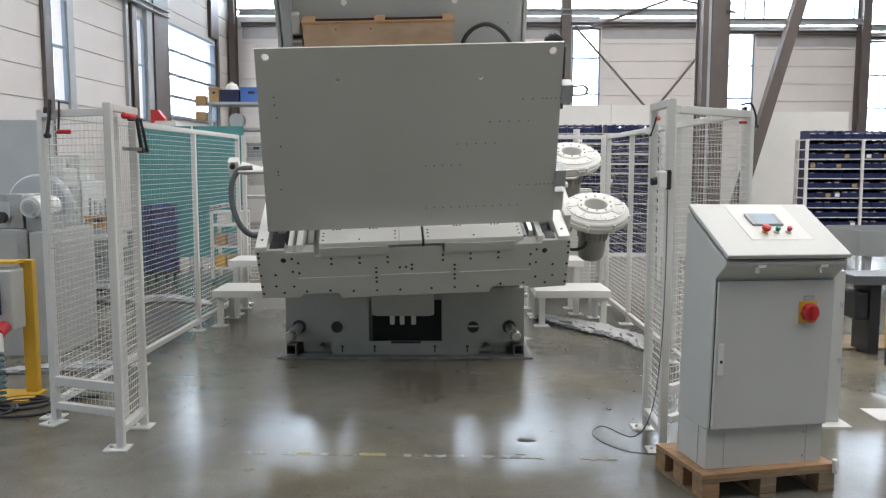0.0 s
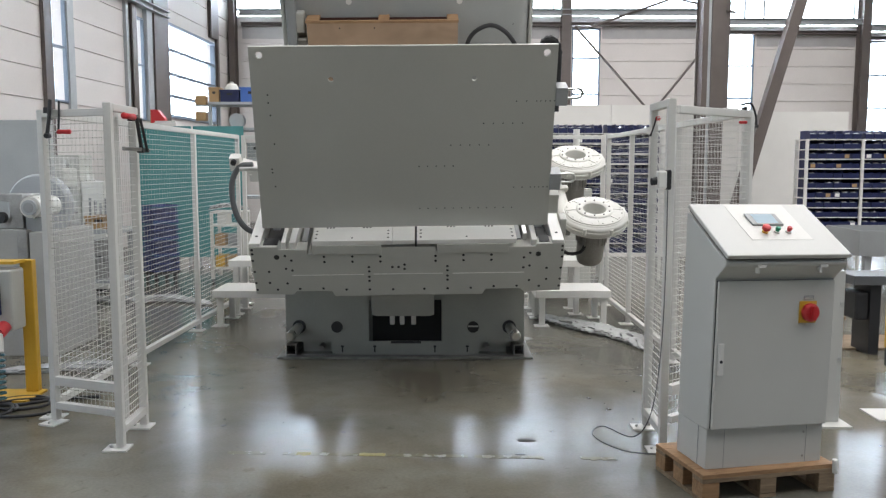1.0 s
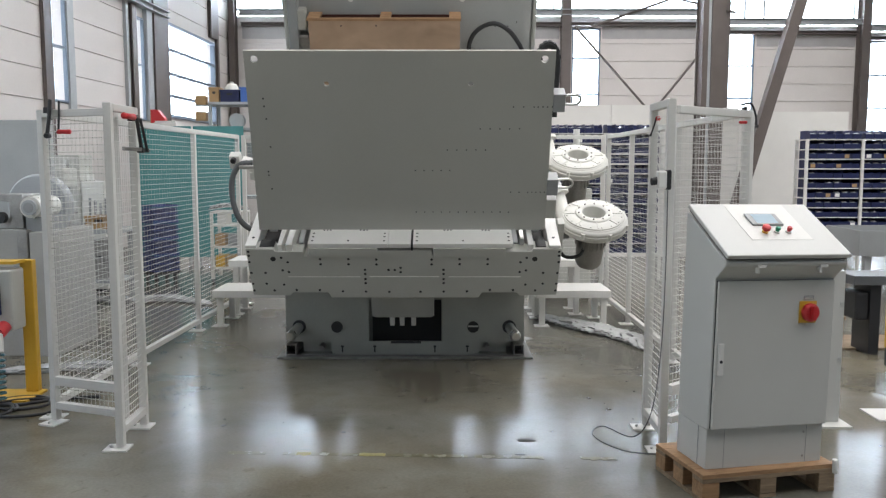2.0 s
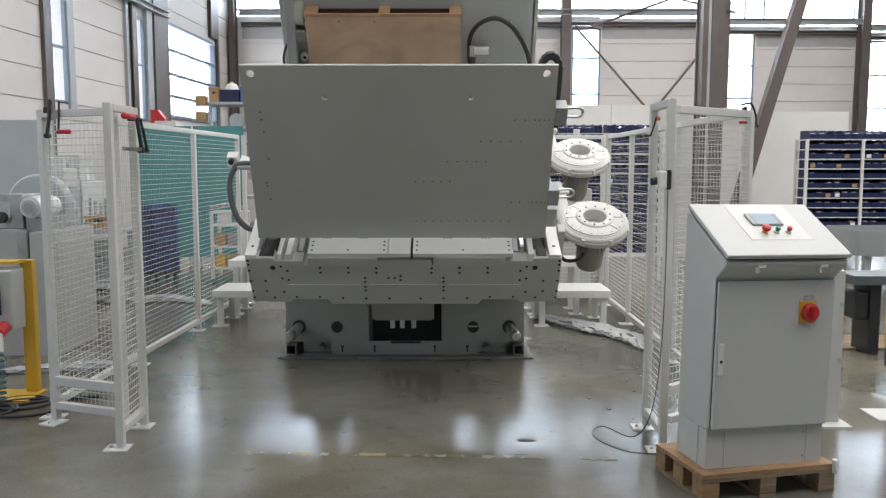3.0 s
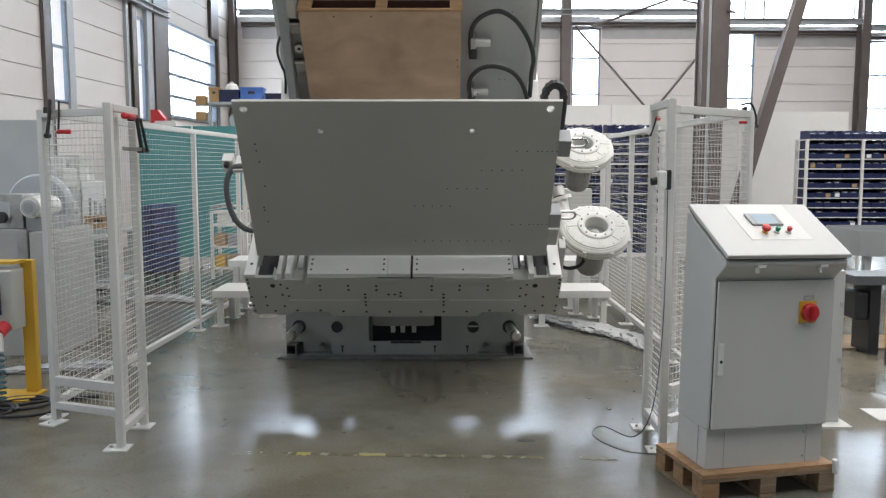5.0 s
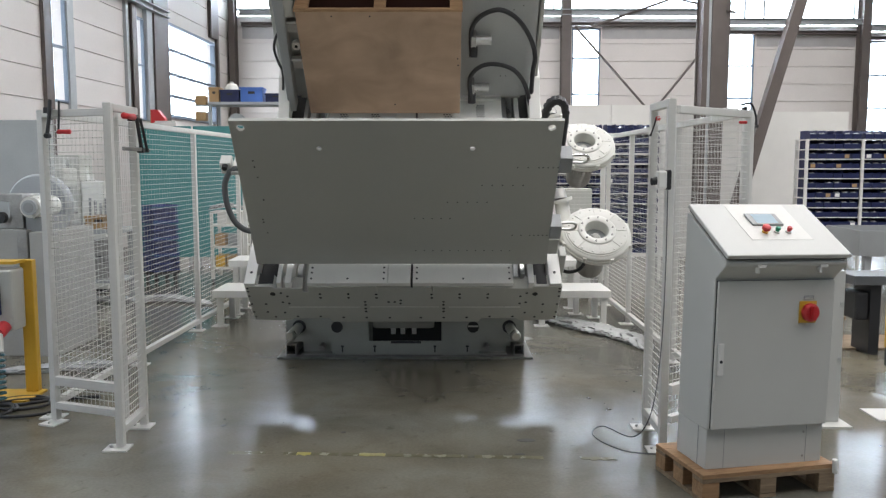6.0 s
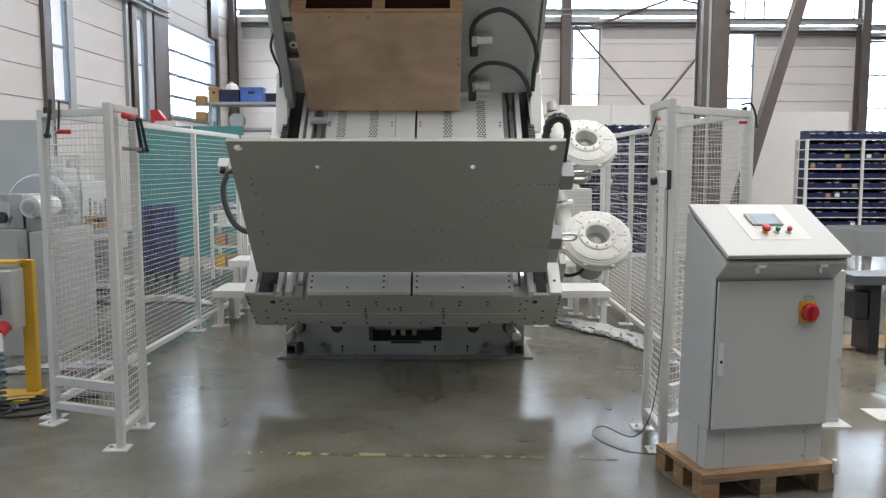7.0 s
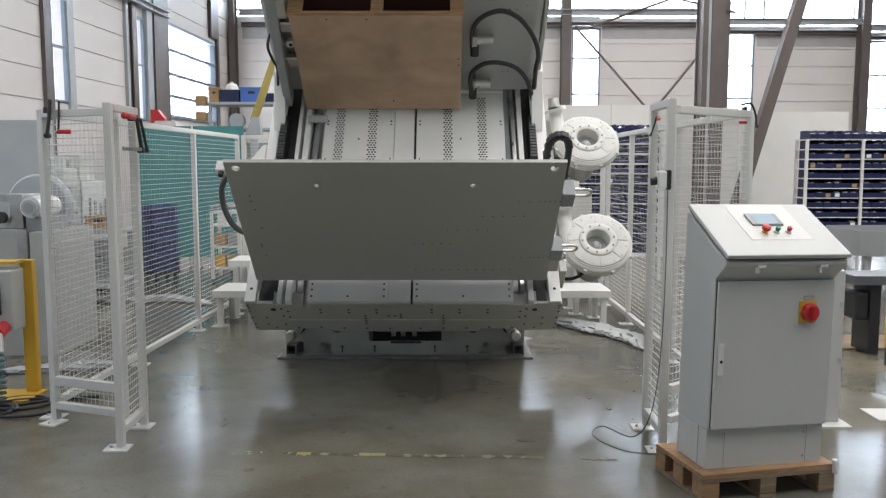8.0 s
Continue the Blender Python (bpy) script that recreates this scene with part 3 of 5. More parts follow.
# head with curved grey face and box of plywood
head = B()
arc = []
for k in range(7):
    a = radians(90 * k / 6)
    arc.append((1.15 - 0.10 + 0.10 * math.sin(a), 1.45 + 0.10 - 0.10 * math.cos(a)))
prism(head, [(-x, y) for x, y in arc[::-1]] + arc + [(1.15, 2.1), (-1.15, 2.1)], "z", 0.93, 3.7)
part("head", head, HEAD, machine, "tall grey head casing with rounded edges", True)
for s in (-1, 1):
    part("head_cheek", box(B(), s * 1.152 if s > 0 else -1.19, 1.19 if s > 0 else -1.152, 1.50, 2.05, 0.85, 3.65), GREY, machine, bevel=0.01)
    part("head_foot", prism(B(), [(1.05, 0.81), (1.9, 0.81), (1.9, 1.12), (1.48, 1.12)], "x", s * 1.16 - 0.05, s * 1.16 + 0.05), WHITE, machine, bevel=0.005)
    part("head_foot", box(B(), s * 0.95 - 0.1, s * 0.95 + 0.1, 1.57, 1.88, 0.808, 0.929), GREY, machine)
crate = part("plywood_box", box(B(), -0.92, 0.468, 1.25, 1.265, 0.885, 1.975), PLY, machine, "brown plywood cover box on the head")
for x0, x1, z1 in ((-0.92, -0.905, 1.975), (0.453, 0.468, 1.975), (-0.904, 0.452, 0.90)):
    part("side_board", box(B(), x0, x1, 1.2655, 1.449, 0.885, z1), PLY, crate)
part("edge_board", box(B(), -0.93, 0.475, 1.244, 1.272, 1.976, 2.0), PINE, crate, "bare pine top edge")
for x0, x1 in ((-0.93, -0.81), (-0.265, -0.165), (0.37, 0.475)):
    part("edge_block", box(B(), x0, x1, 1.273, 1.449, 1.976, 1.998), PINE, crate)
INSIDE = material("dark_red_inside", (0.075, 0.028, 0.02), 0.7)
part("box_floor", box(B(), -0.90, 0.45, 1.27, 1.434, 1.80, 1.81), INSIDE, crate, "dark red inside of the box")
part("box_back", box(B(), -0.90, 0.45, 1.436, 1.4475, 1.50, 1.974), INSIDE, crate)
for k, (x, z) in enumerate(((0.44, 1.5), (0.445, 1.43), (-0.62, 1.93), (-0.13, 0.99), (-0.30, 1.93))):
    part("screw", dots(B(), [(x, z)], 1.25, 0.008, 6), DARK, crate)
for x, z in ((-0.54, 2.04), (0.49, 2.04)):
    part("plug", cyl(B(), (x, 1.442, z + 0.08), (x, 1.46, z + 0.08), 0.028, 16), WHITE, machine)
for x, z in ((0.80, 1.86), (0.86, 1.86), (0.92, 1.86), (0.84, 1.16), (0.89, 1.16), (1.0, 1.9), (0.72, 1.52)):
    part("hole_disc", dots(B(), [(x, z)], 1.452, 0.007, 6), DARK, machine)
# hose fittings and black hoses on the head
for z in (1.60, 1.08):
    f = part("fitting", cyl(B(), (0.60, 1.38, z), (0.735, 1.38, z), 0.04, 16), STEEL, machine, "polished steel coupling", True)
    part("block", box(B(), 0.56, 0.60, 1.34, 1.45, z - 0.09, z + 0.06), STEEL_DULL, f)
    part("nut", cyl(B(), (0.58, 1.33, z - 0.14), (0.58, 1.37, z - 0.06), 0.036, 12), BLACK, f, "black round plug", True)
part("hose", tube(B(), bend([(0.561, 1.37, 1.50), (0.561, 1.37, 1.723), (0.639, 1.37, 1.855), (0.782, 1.37, 1.913), (0.913, 1.37, 1.855), (1.015, 1.37, 1.735), (1.096, 1.37, 1.575), (1.133, 1.37, 1.42), (1.125, 1.37, 1.26), (1.133, 1.37, 0.9)], 8), 0.021, 12), BLACK, machine, "black rubber hose in a wide loop", True)
part("hose", tube(B(), bend([(0.573, 1.33, 0.97), (0.556, 1.33, 1.221), (0.64, 1.33, 1.35), (0.773, 1.33, 1.382), (0.932, 1.33, 1.329), (1.041, 1.33, 1.193), (1.108, 1.33, 0.996), (1.149, 1.33, 0.80)], 8), 0.02, 12), BLACK, machine, "black rubber hose in a wide loop", True)
part("hose", tube(B(), bend([(-0.95, 1.39, 1.785), (-1.025, 1.39, 1.785), (-1.131, 1.39, 1.656), (-1.182, 1.39, 1.506), (-1.165, 1.39, 1.35), (-1.145, 1.39, 1.242), (-1.184, 1.39, 0.95)], 7), 0.012, 10), BLACK, machine, "thin black cable along the head", True)
part("hose", tube(B(), bend([(-1.145, 1.39, 1.25), (-1.044, 1.385, 1.376), (-0.972, 1.385, 1.402), (-0.943, 1.385, 1.336)], 6), 0.010, 10), BLACK, machine, smooth=True)
for z in (1.765, 1.375):
    part("valve", box(B(), -1.03, -0.94, 1.36, 1.449, z - 0.07, z + 0.02), STEEL_DULL, machine, "small steel valve block", bevel=0.004)
    part("valve_cap", box(B(), -1.04, -0.945, 1.35, 1.40, z + 0.021, z + 0.045), STEEL, machine, bevel=0.004)
part("boss", cyl(B(), (-0.985, 1.40, 1.52), (-0.985, 1.449, 1.52), 0.04, 16), WHITE, machine)
# black disc for the shaded hole in the boss
part("boss_hole_disc", cyl(B(), (-0.985, 1.395, 1.52), (-0.985, 1.41, 1.52), 0.014, 12), BLACK, machine)
part("jaw", box(B(), -1.04, -0.95, 1.33, 1.449, 1.86, 2.05), GREY, machine, bevel=0.015)
part("swing_arm", prism(B(), [(-1.13, 0.86), (-1.06, 0.86), (-1.0, 2.6), (-1.10, 2.6)], "y", 1.30, 1.449), GREY_DARK, machine, bevel=0.01)

# cable loop behind the plate's top corner
loop = bend([(1.02, -0.30, 2.0), (1.02, -0.28, 2.16), (1.04, -0.27, 2.25), (1.09, -0.27, 2.285), (1.14, -0.27, 2.25), (1.162, -0.28, 2.15), (1.162, -0.30, 1.95), (1.155, -0.36, 1.75)], 6)
part("cable_chain", tube(B(), loop, 0.024, 12), BLACK, machine, "black ribbed cable loop", True)
for p in loop[4:30:3]:
    part("rib", cyl(B(), p - Vector((0, 0.016, 0)), p + Vector((0, 0.024, 0)), 0.0285, 8), BLACK, machine)
# grey hose and bracket at the other side
part("hose", tube(B(), bend([(-1.40, 0.47, 0.93), (-1.52, 0.46, 0.915), (-1.59, 0.40, 0.80), (-1.59, 0.32, 0.62), (-1.53, 0.25, 0.46), (-1.42, 0.25, 0.36), (-1.26, 0.3, 0.40)], 8), 0.026, 10), HOSE, machine, "thick ribbed grey hose", True)
part("socket", box(B(), -1.61, -1.515, 0.46, 0.56, 0.87, 1.0), WHITE, machine, "white cable socket with a black plug", bevel=0.006)
part("socket_plug", cyl(B(), (-1.565, 0.42, 0.97), (-1.565, 0.46, 0.97), 0.025, 10), BLACK, machine)
part("socket_arm", prism(B(), [(-1.513, 0.87), (-1.513, 0.93), (-1.26, 0.84), (-1.256, 0.70)], "y", 0.50, 0.62), WHITE, machine, bevel=0.004)
part("cross_pipe", cyl(B(), (-1.52, 0.44, 0.905), (-1.256, 0.44, 0.905), 0.02, 12), STEEL, machine, smooth=True)


def blower(x, y, z, turn):
    """A round cast side-channel blower with ribbed lid, motor beneath and outlet pipe."""
    base = part("blower", lathe(B(), [(0.05, -0.13), (0.22, -0.13), (0.262, -0.122), (0.288, -0.10), (0.300, -0.07), (0.300, -0.055), (0.292, -0.05), (0.296, -0.044), (0.293, -0.022), (0.280, -0.012), (0.268, -0.008), (0.264, 0.0), (0.25, 0.0), (0.25, -0.10), (0.05, -0.10)], 48), CAST, machine, "cream cast blower with a ribbed round lid", True)
    base.matrix_basis = pose(x, y, z, 0, 0, turn)
    part("lid", lathe(B(), [(0.257, -0.004), (0.254, 0.010), (0.246, 0.013), (0.16, 0.019)], 48, caps=False), CAST, base, smooth=True)
    part("inlet", lathe(B(), [(0.162, 0.012), (0.158, 0.030), (0.152, 0.034), (0.108, 0.034), (0.100, 0.028), (0.094, -0.075)], 40, caps=False), CAST, base, smooth=True)
    # bore floor darker than the casting: shade of the inlet put into its colour
    part("inlet_bore", cyl(B(), (0, 0, -0.085), (0, 0, -0.075), 0.094, 28), GREY_DARK, base, "bore floor in darker grey for the shade inside")
    part("inlet_hub", lathe(B(), [(0.045, -0.075), (0.03, -0.05), (0.012, -0.045)], 16), GREY, base, smooth=True)
    for k in range(8):
        r = part("rib", prism(B(), [(0.158, 0.015), (0.246, 0.009), (0.246, 0.018), (0.158, 0.025)], "y", -0.0035, 0.0035), CAST, base)
        r.matrix_basis = pose(0, 0, 0, 0, 0, 45 * k)
    for k in range(16):
        a = radians(22.5 * k + 8)
        part("bolt", cyl(B(), (0.236 * math.cos(a), 0.236 * math.sin(a), 0.010), (0.236 * math.cos(a), 0.236 * math.sin(a), 0.021), 0.0075, 6), CAST, base)
    for k in range(10):
        a = radians(36 * k + 8)
        part("bolt", cyl(B(), (0.134 * math.cos(a), 0.134 * math.sin(a), 0.034), (0.134 * math.cos(a), 0.134 * math.sin(a), 0.044), 0.0085, 6), STEEL_DULL, base)
    for k in range(8):
        a = radians(45 * k + 20)
        part("lug", cyl(B(), (0.292 * math.cos(a), 0.292 * math.sin(a), -0.075), (0.292 * math.cos(a), 0.292 * math.sin(a), -0.024), 0.018, 10), CAST, base, smooth=True)
    part("motor", lathe(B(), [(0.105, -0.50), (0.118, -0.47), (0.122, -0.30), (0.128, -0.29), (0.128, -0.16), (0.15, -0.131)], 32), STEEL_DULL, base, "grey finned blower motor", True)
    for k in range(20):
        a = 18 * k
        r = part("fin", box(B(), 0.12, 0.138, -0.004, 0.004, -0.29, -0.165), STEEL_DULL, base)
        r.matrix_basis = pose(0, 0, 0, 0, 0, a)
    pipe = B()
    tube(pipe, bend([(-0.235, -0.05, -0.06), (-0.245, 0.10, -0.055), (-0.255, 0.24, -0.03), (-0.27, 0.32, 0.02)], 8), 0.062, 16)
    part("outlet", pipe, CAST, base, "cast outlet elbow", True)
    q = Vector((-0.27, 0.32, 0.02))
    part("flange", cyl(B(), q, q + Vector((-0.008, 0.02, 0.018)), 0.10, 20), CAST, base, smooth=True)
    part("stub", cyl(B(), q + Vector((-0.008, 0.02, 0.018)), q + Vector((-0.02, 0.10, 0.06)), 0.06, 16, 0.05), STEEL_DULL, base, smooth=True)
    part("mount_arm", box(B(), -0.42, -0.2, -0.05, 0.05, -0.21, -0.131), GREY_DARK, base, bevel=0.005)
    return base


blower(1.61, -0.06, 0.70, 0)
blower(1.63, 1.06, 0.69, 0)
part("blower_rail", box(B(), 1.246, 1.33, -0.30, 1.5, 0.50, 0.58), GREY, machine, bevel=0.004)
part("bracket", box(B(), 1.246, 1.30, -0.45, -0.35, 0.58, 0.85), GREY, machine, bevel=0.006)
part("pipe_loop", tube(B(), bend([(1.28, -0.2, 0.5), (1.36, -0.25, 0.40), (1.50, -0.2, 0.38), (1.56, -0.1, 0.45)], 6), 0.016, 8), BLACK, machine, smooth=True)
# trunnion arms below the bed
for x in (-0.75, 0.75):
    arm = B()
    prism(arm, [(-0.12, 0.0), (0.0, -0.1), (0.12, 0.0), (0.35, 0.56), (-0.35, 0.56)], "x", x - 0.05, x + 0.05)
    part("trunnion_arm", arm, GREY, machine, bevel=0.008)

# ---- pedestal ----
ped = thing("machine_pedestal", pose(0, 0, 0), "grey welded machine pedestal bolted to the concrete floor", "pedestal")
part("base_plate", box(B(), -1.42, 0.77, 6.87, 8.35, 0.0, 0.018), BASE_STEEL, ped, "flat steel base plate", bevel=0.004)
for name, x0, x1, y0, y1, z0, z1 in (("front_plate", -1.355, -0.64, 6.97, 7.0, 0.135, 0.60), ("front_plate", -0.01, 0.70, 6.97, 7.0, 0.135, 0.60),
                                     ("sill_plate", -0.96, 0.31, 6.97, 7.0, 0.019, 0.135), ("lintel", -0.64, -0.01, 6.97, 7.0, 0.50, 0.60),
                                     ("side_plate", -1.355, -1.325, 7.0, 8.2, 0.135, 0.60), ("side_plate", 0.67, 0.70, 7.0, 8.2, 0.135, 0.60),
                                     ("rear_plate", -1.355, 0.70, 8.2, 8.23, 0.019, 0.60), ("web_plate", -1.30, 0.66, 7.3, 7.33, 0.019, 0.55)):
    part(name, box(B(), x0, x1, y0, y1, z0, z1), PEDESTAL, ped)
for x in (-1.31, 0.655):
    t = B()
    for a in ((-0.045, 0.045, 0.019, 0.027), (-0.045, 0.045, 0.101, 0.109), (-0.045, -0.037, 0.027, 0.101), (0.037, 0.045, 0.027, 0.101)):
        box(t, x + a[0], x + a[1], 6.94, 8.2, a[2] + 0.004, a[3] + 0.004)
    part("square_tube", t, STEEL_DULL, ped, "open square steel tube")
    # near-black plate inside the open tube paints its shaded depth
    part("tube_shade", box(B(), x - 0.036, x + 0.036, 7.1, 7.11, 0.032, 0.104), DARK, ped)
for s, x in ((-1, -1.24), (1, 0.57)):
    pin = part("pin", cyl(B(), (x, 7.0, 0.265), (x + s * 0.03, 6.80, 0.235), 0.042, 16), STEEL, ped, "steel locating pin", True)
    part("pin_tip", lathe(B(), [(0.012, 0), (0.04, 0.012), (0.05, 0.04), (0.035, 0.07)], 16, (0, 0, 0)), STEEL, pin, smooth=True).matrix_basis = look((x + s * 0.038, 6.76, 0.228), (x - s * 0.02, 7.1, 0.28)) @ pose(0, 0, -0.05)
    part("pin_collar", cyl(B(), (x, 6.96, 0.265), (x, 6.972, 0.265), 0.058, 20), BLACK, ped)
    part("ledge", box(B(), min(x, x - s * 0.33) + 0.02, max(x, x - s * 0.33) - 0.02, 6.95, 7.3, 0.02, 0.03), STEEL_DULL, ped)
    part("ledge_back", box(B(), min(x, x - s * 0.33) + 0.02, max(x, x - s * 0.33) - 0.02, 7.06, 7.07, 0.03, 0.134), PEDESTAL, ped)
    part("bolt", cyl(B(), (x - s * 0.19, 7.06, 0.085), (x - s * 0.19, 6.97, 0.075), 0.024, 12), STEEL_DULL, ped, smooth=True)
# round openings are uncut: near-black discs paint their shade on the plate
for x in (-0.915, 0.26):
    part("opening_disc", cyl(B(), (x, 6.966, 0.262), (x, 6.972, 0.262), 0.05, 24), DARK, ped, "near-black disc for the shade in a round opening")
for x in (-0.87, -0.59, -0.07, 0.21):
    sl = part("slot_bolt", box(B(), x - 0.006, x + 0.006, 6.965, 6.972, 0.04, 0.085), BLACK, ped)
    part("bolt_head", box(B(), x - 0.012, x + 0.012, 6.962, 6.972, 0.086, 0.10), BLACK, ped)
# near-black back sheet puts the shade of the opening into colour
part("recess", box(B(), -0.635, -0.015, 7.28, 7.29, 0.02, 0.5), DARK, ped, "near-black sheet for the shade inside the pedestal opening")
# the cradle under the turning bed tilts in the recess; its own space has the trunnion as origin
cb = B()
prism(cb, [(-0.30, 0.30), (0.235, 0.30), (0.235, -0.035), (0.20, -0.05), (-0.265, -0.05), (-0.30, -0.035)], "y", -0.53, -0.40)
cradle = part("tilt_cradle", cb, GREY, ped, "light grey tilting block inside the recess", bevel=0.006)
for x in (-0.128, -0.043, 0.057):
    part("prong", box(B(), x - 0.02, x + 0.02, -0.53, -0.49, -0.14, -0.051), WHITE, cradle, bevel=0.003)
part("hole_bar", box(B(), 0.215, 0.305, 6.962, 6.9655, 0.262, 0.275), GREY, ped)
# black slab on the sill paints the dark notch below the opening
part("notch_shade", box(B(), -0.45, -0.19, 6.966, 6.975, 0.118, 0.138), BLACK, ped)
# hidden block added to stop back light through the gap under the bed
part("gap_block", box(B(), -0.80, 0.12, 7.06, 8.1, 0.60, 0.87), PEDESTAL, ped, bevel=0.008)
for x in (-1.01, 0.417):
    for a, b in ((0.055, 0.11), (-0.11, -0.055)):
        part("bearing_lug", prism(B(), [(7.01, 0.60), (7.32, 0.60), (7.17, 0.74), (7.078, 0.78), (7.02, 0.74)], "x", x + a, x + b), PEDESTAL, ped)
    part("trunnion_pin", cyl(B(), (x - 0.14, 7.078, 0.678), (x + 0.14, 7.078, 0.678), 0.033, 16), STEEL, ped, smooth=True)


# ---- safety fence ----
def fence_panel(p0, p1, z0=0.10, z1=2.0, w=0.045, group="safety fence panels", feet=(0, 1), label="white wire mesh fence panel standing on the concrete floor", dx=0.06, dz=0.042, posts=(0, 1)):
    """A framed mesh panel from p0 to p1: two posts with foot plates, two rails, welded wires."""
    a, b = Vector((*p0, 0)), Vector((*p1, 0))
    ln = (b - a).length
    m = Matrix.Translation(a) @ pose(0, 0, 0, 0, 0, math.degrees(math.atan2((b - a).y, (b - a).x)))
    f = thing("fence_panel", m, label, "fence", group)
    h = w / 2
    for k, x in enumerate((h, ln - h)):
        if k not in posts:
            continue
        part("post", box(B(), x - h, x + h, -h, h, 0.02 if k in feet else z0, z1), FENCE, f, bevel=0.004)
        if k in feet:
            fp = part("foot_plate", box(B(), x - 0.06, x + 0.06, -0.05, 0.09, 0.0, 0.009), FENCE, f)
            part("anchor_bolt", cyl(B(), (x, 0.06, 0.009), (x, 0.06, 0.022), 0.009, 6), STEEL, fp)
    tail = ln - w if 1 in posts else ln - 0.002
    part("top_rail", box(B(), w, tail, -h, h, z1 - w, z1), FENCE, f, bevel=0.004)
    part("bottom_rail", box(B(), w, tail, -h, h, z0, z0 + w), FENCE, f, bevel=0.004)
    mesh = B()
    r = 0.0008 if dx < 0.05 else 0.0006
    n = max(2, int((ln - 2 * w) / dx))
    for i in range(1, n):
        x = w + (ln - 2 * w) * i / n
        box(mesh, x - r, x + r, -r, r, z0 + w, z1 - w)
    n = int((z1 - z0 - 2 * w) / dz)
    for i in range(1, n):
        z = z0 + w + (z1 - z0 - 2 * w) * i / n
        rr = 0.0017
        box(mesh, w, tail, -0.004, -r, z - rr, z + rr)
    tagged(part("wire_mesh", mesh, FENCE, f, "fine welded white wire mesh"), kind="stuff")
    return f


# the folded gate wings at both sides of the opening
wing_l = fence_panel((-1.88, 4.63), (-1.892, 5.08), 0.09, 2.0, group="gate wings", dx=0.032, label="narrow white mesh gate wing with a clamp handle")
back_l = fence_panel((-1.955, 4.95), (-2.515, 5.16), 0.095, 1.99, group="gate wings", feet=(1,), label="white mesh gate wing turned aside on the floor", dx=0.032)
part("middle_rail", box(B(), 0.045, 0.553, -0.02, 0.02, 0.25, 0.305), FENCE, back_l)
wing_r = fence_panel((1.273, 4.60), (1.283, 5.06), 0.09, 2.02, group="gate wings", dx=0.032, label="narrow white mesh gate wing with a key switch")
back_r = fence_panel((1.300, 4.70), (1.945, 5.22), 0.13, 1.99, group="gate wings", feet=(1,), posts=(1,), dx=0.032, label="white mesh gate wing turned aside behind the cabinet")
part("middle_rail", box(B(), 0.045, 0.774, -0.02, 0.02, 0.30, 0.36), FENCE, back_r)
for y0, y1 in ((5.24, 6.65), (6.65, 8.07), (8.07, 9.62)):
    ends = (0, 1) if y1 > 9 else (0,)
    fence_panel((-2.545 + 0.035 * (y0 - 5.24), y0), (-2.545 + 0.035 * (y1 - 5.24), y1), 0.08, 2.0, feet=ends, posts=ends)
for y0, y1 in ((5.24, 6.75), (6.75, 8.41), (8.41, 9.62)):
    ends = (0, 1) if y1 > 9 else (0,)
    fence_panel((1.93, y0), (1.93, y1), 0.08, 2.0, feet=ends, posts=ends)
for x0, x1 in ((-2.36, -0.98), (-0.95, 0.45), (0.48, 1.90)):
    fence_panel((x0, 9.68), (x1, 9.68), 0.08, 2.0)


def gate_clamp(m, levers, grip, arm, label):
    """A bar clamp on a gate post: levers as lines of (x, z) with a radius, a red grip, a grey arm."""
    c = thing("gate_clamp", m, label, "clamp", "gate clamps")
    for line, r in levers:
        pts = [Vector((x, -0.05, z)) for x, z in line]
        part("lever", tube(B(), bend(pts, 4), r, 8), BLACK, c, smooth=True)
        part("joint", cyl(B(), pts[-1] + Vector((0, -r * 1.2, 0)), pts[-1] + Vector((0, r * 2, 0)), r * 1.35, 12), BLACK, c, smooth=True)
    x0, x1, z, r = grip
    part("grip", lathe(B(), [(r * 0.6, 0), (r, 0.008), (r * 0.85, (x1 - x0) * 0.4), (r, x1 - x0 - 0.008), (r * 0.6, x1 - x0)], 14), RED, c, "red plastic grip", True).matrix_basis = pose(x0, -0.055, z, 0, 90)
    h = levers[0][1] * 1.5
    part("mount", box(B(), -h, h, -0.05, 0.0, -h, h), BLACK, c, bevel=0.002)
    if arm:
        part("arm", box(B(), arm[0], arm[1], -0.058, -0.04, arm[2] - 0.011, arm[2] + 0.011), STEEL_DULL, c, "grey steel clamp arm", bevel=0.003)
    return c


gate_clamp(pose(-2.425, 5.115, 1.985), [([(0.028, 0.064), (0.016, -0.05), (0.0, -0.155)], 0.012), ([(0.082, 0.055), (0.078, -0.04), (0.07, -0.135)], 0.007)], (0.065, 0.15, -0.131, 0.015), None, "black clamp with long lever and red grip on gate")
gate_clamp(pose(-1.868, 4.92, 1.93, 0, 0, 88), [([(0.0, 0.0), (0.03, -0.1), (0.06, -0.19)], 0.012), ([(0.05, 0.0), (0.10, -0.1), (0.14, -0.19)], 0.009)], (-0.20, -0.05, 0.002, 0.019), (-0.20, 0.08, -0.185), "black clamp with red grip and grey arm on gate")
gate_clamp(pose(1.872, 5.18, 2.0), [([(-0.03, 0.02), (0.03, 0.03), (0.06, -0.03), (0.072, -0.11)], 0.007)], (-0.04, 0.01, -0.085, 0.010), None, "small black clamp with red grip on gate rail")
gate_clamp(pose(1.29, 5.03, 1.93), [([(-0.01, 0.0), (-0.022, -0.05), (-0.04, -0.1)], 0.005)], (-0.012, 0.016, 0.0, 0.016), None, "small black clamp with red grip on gate post")

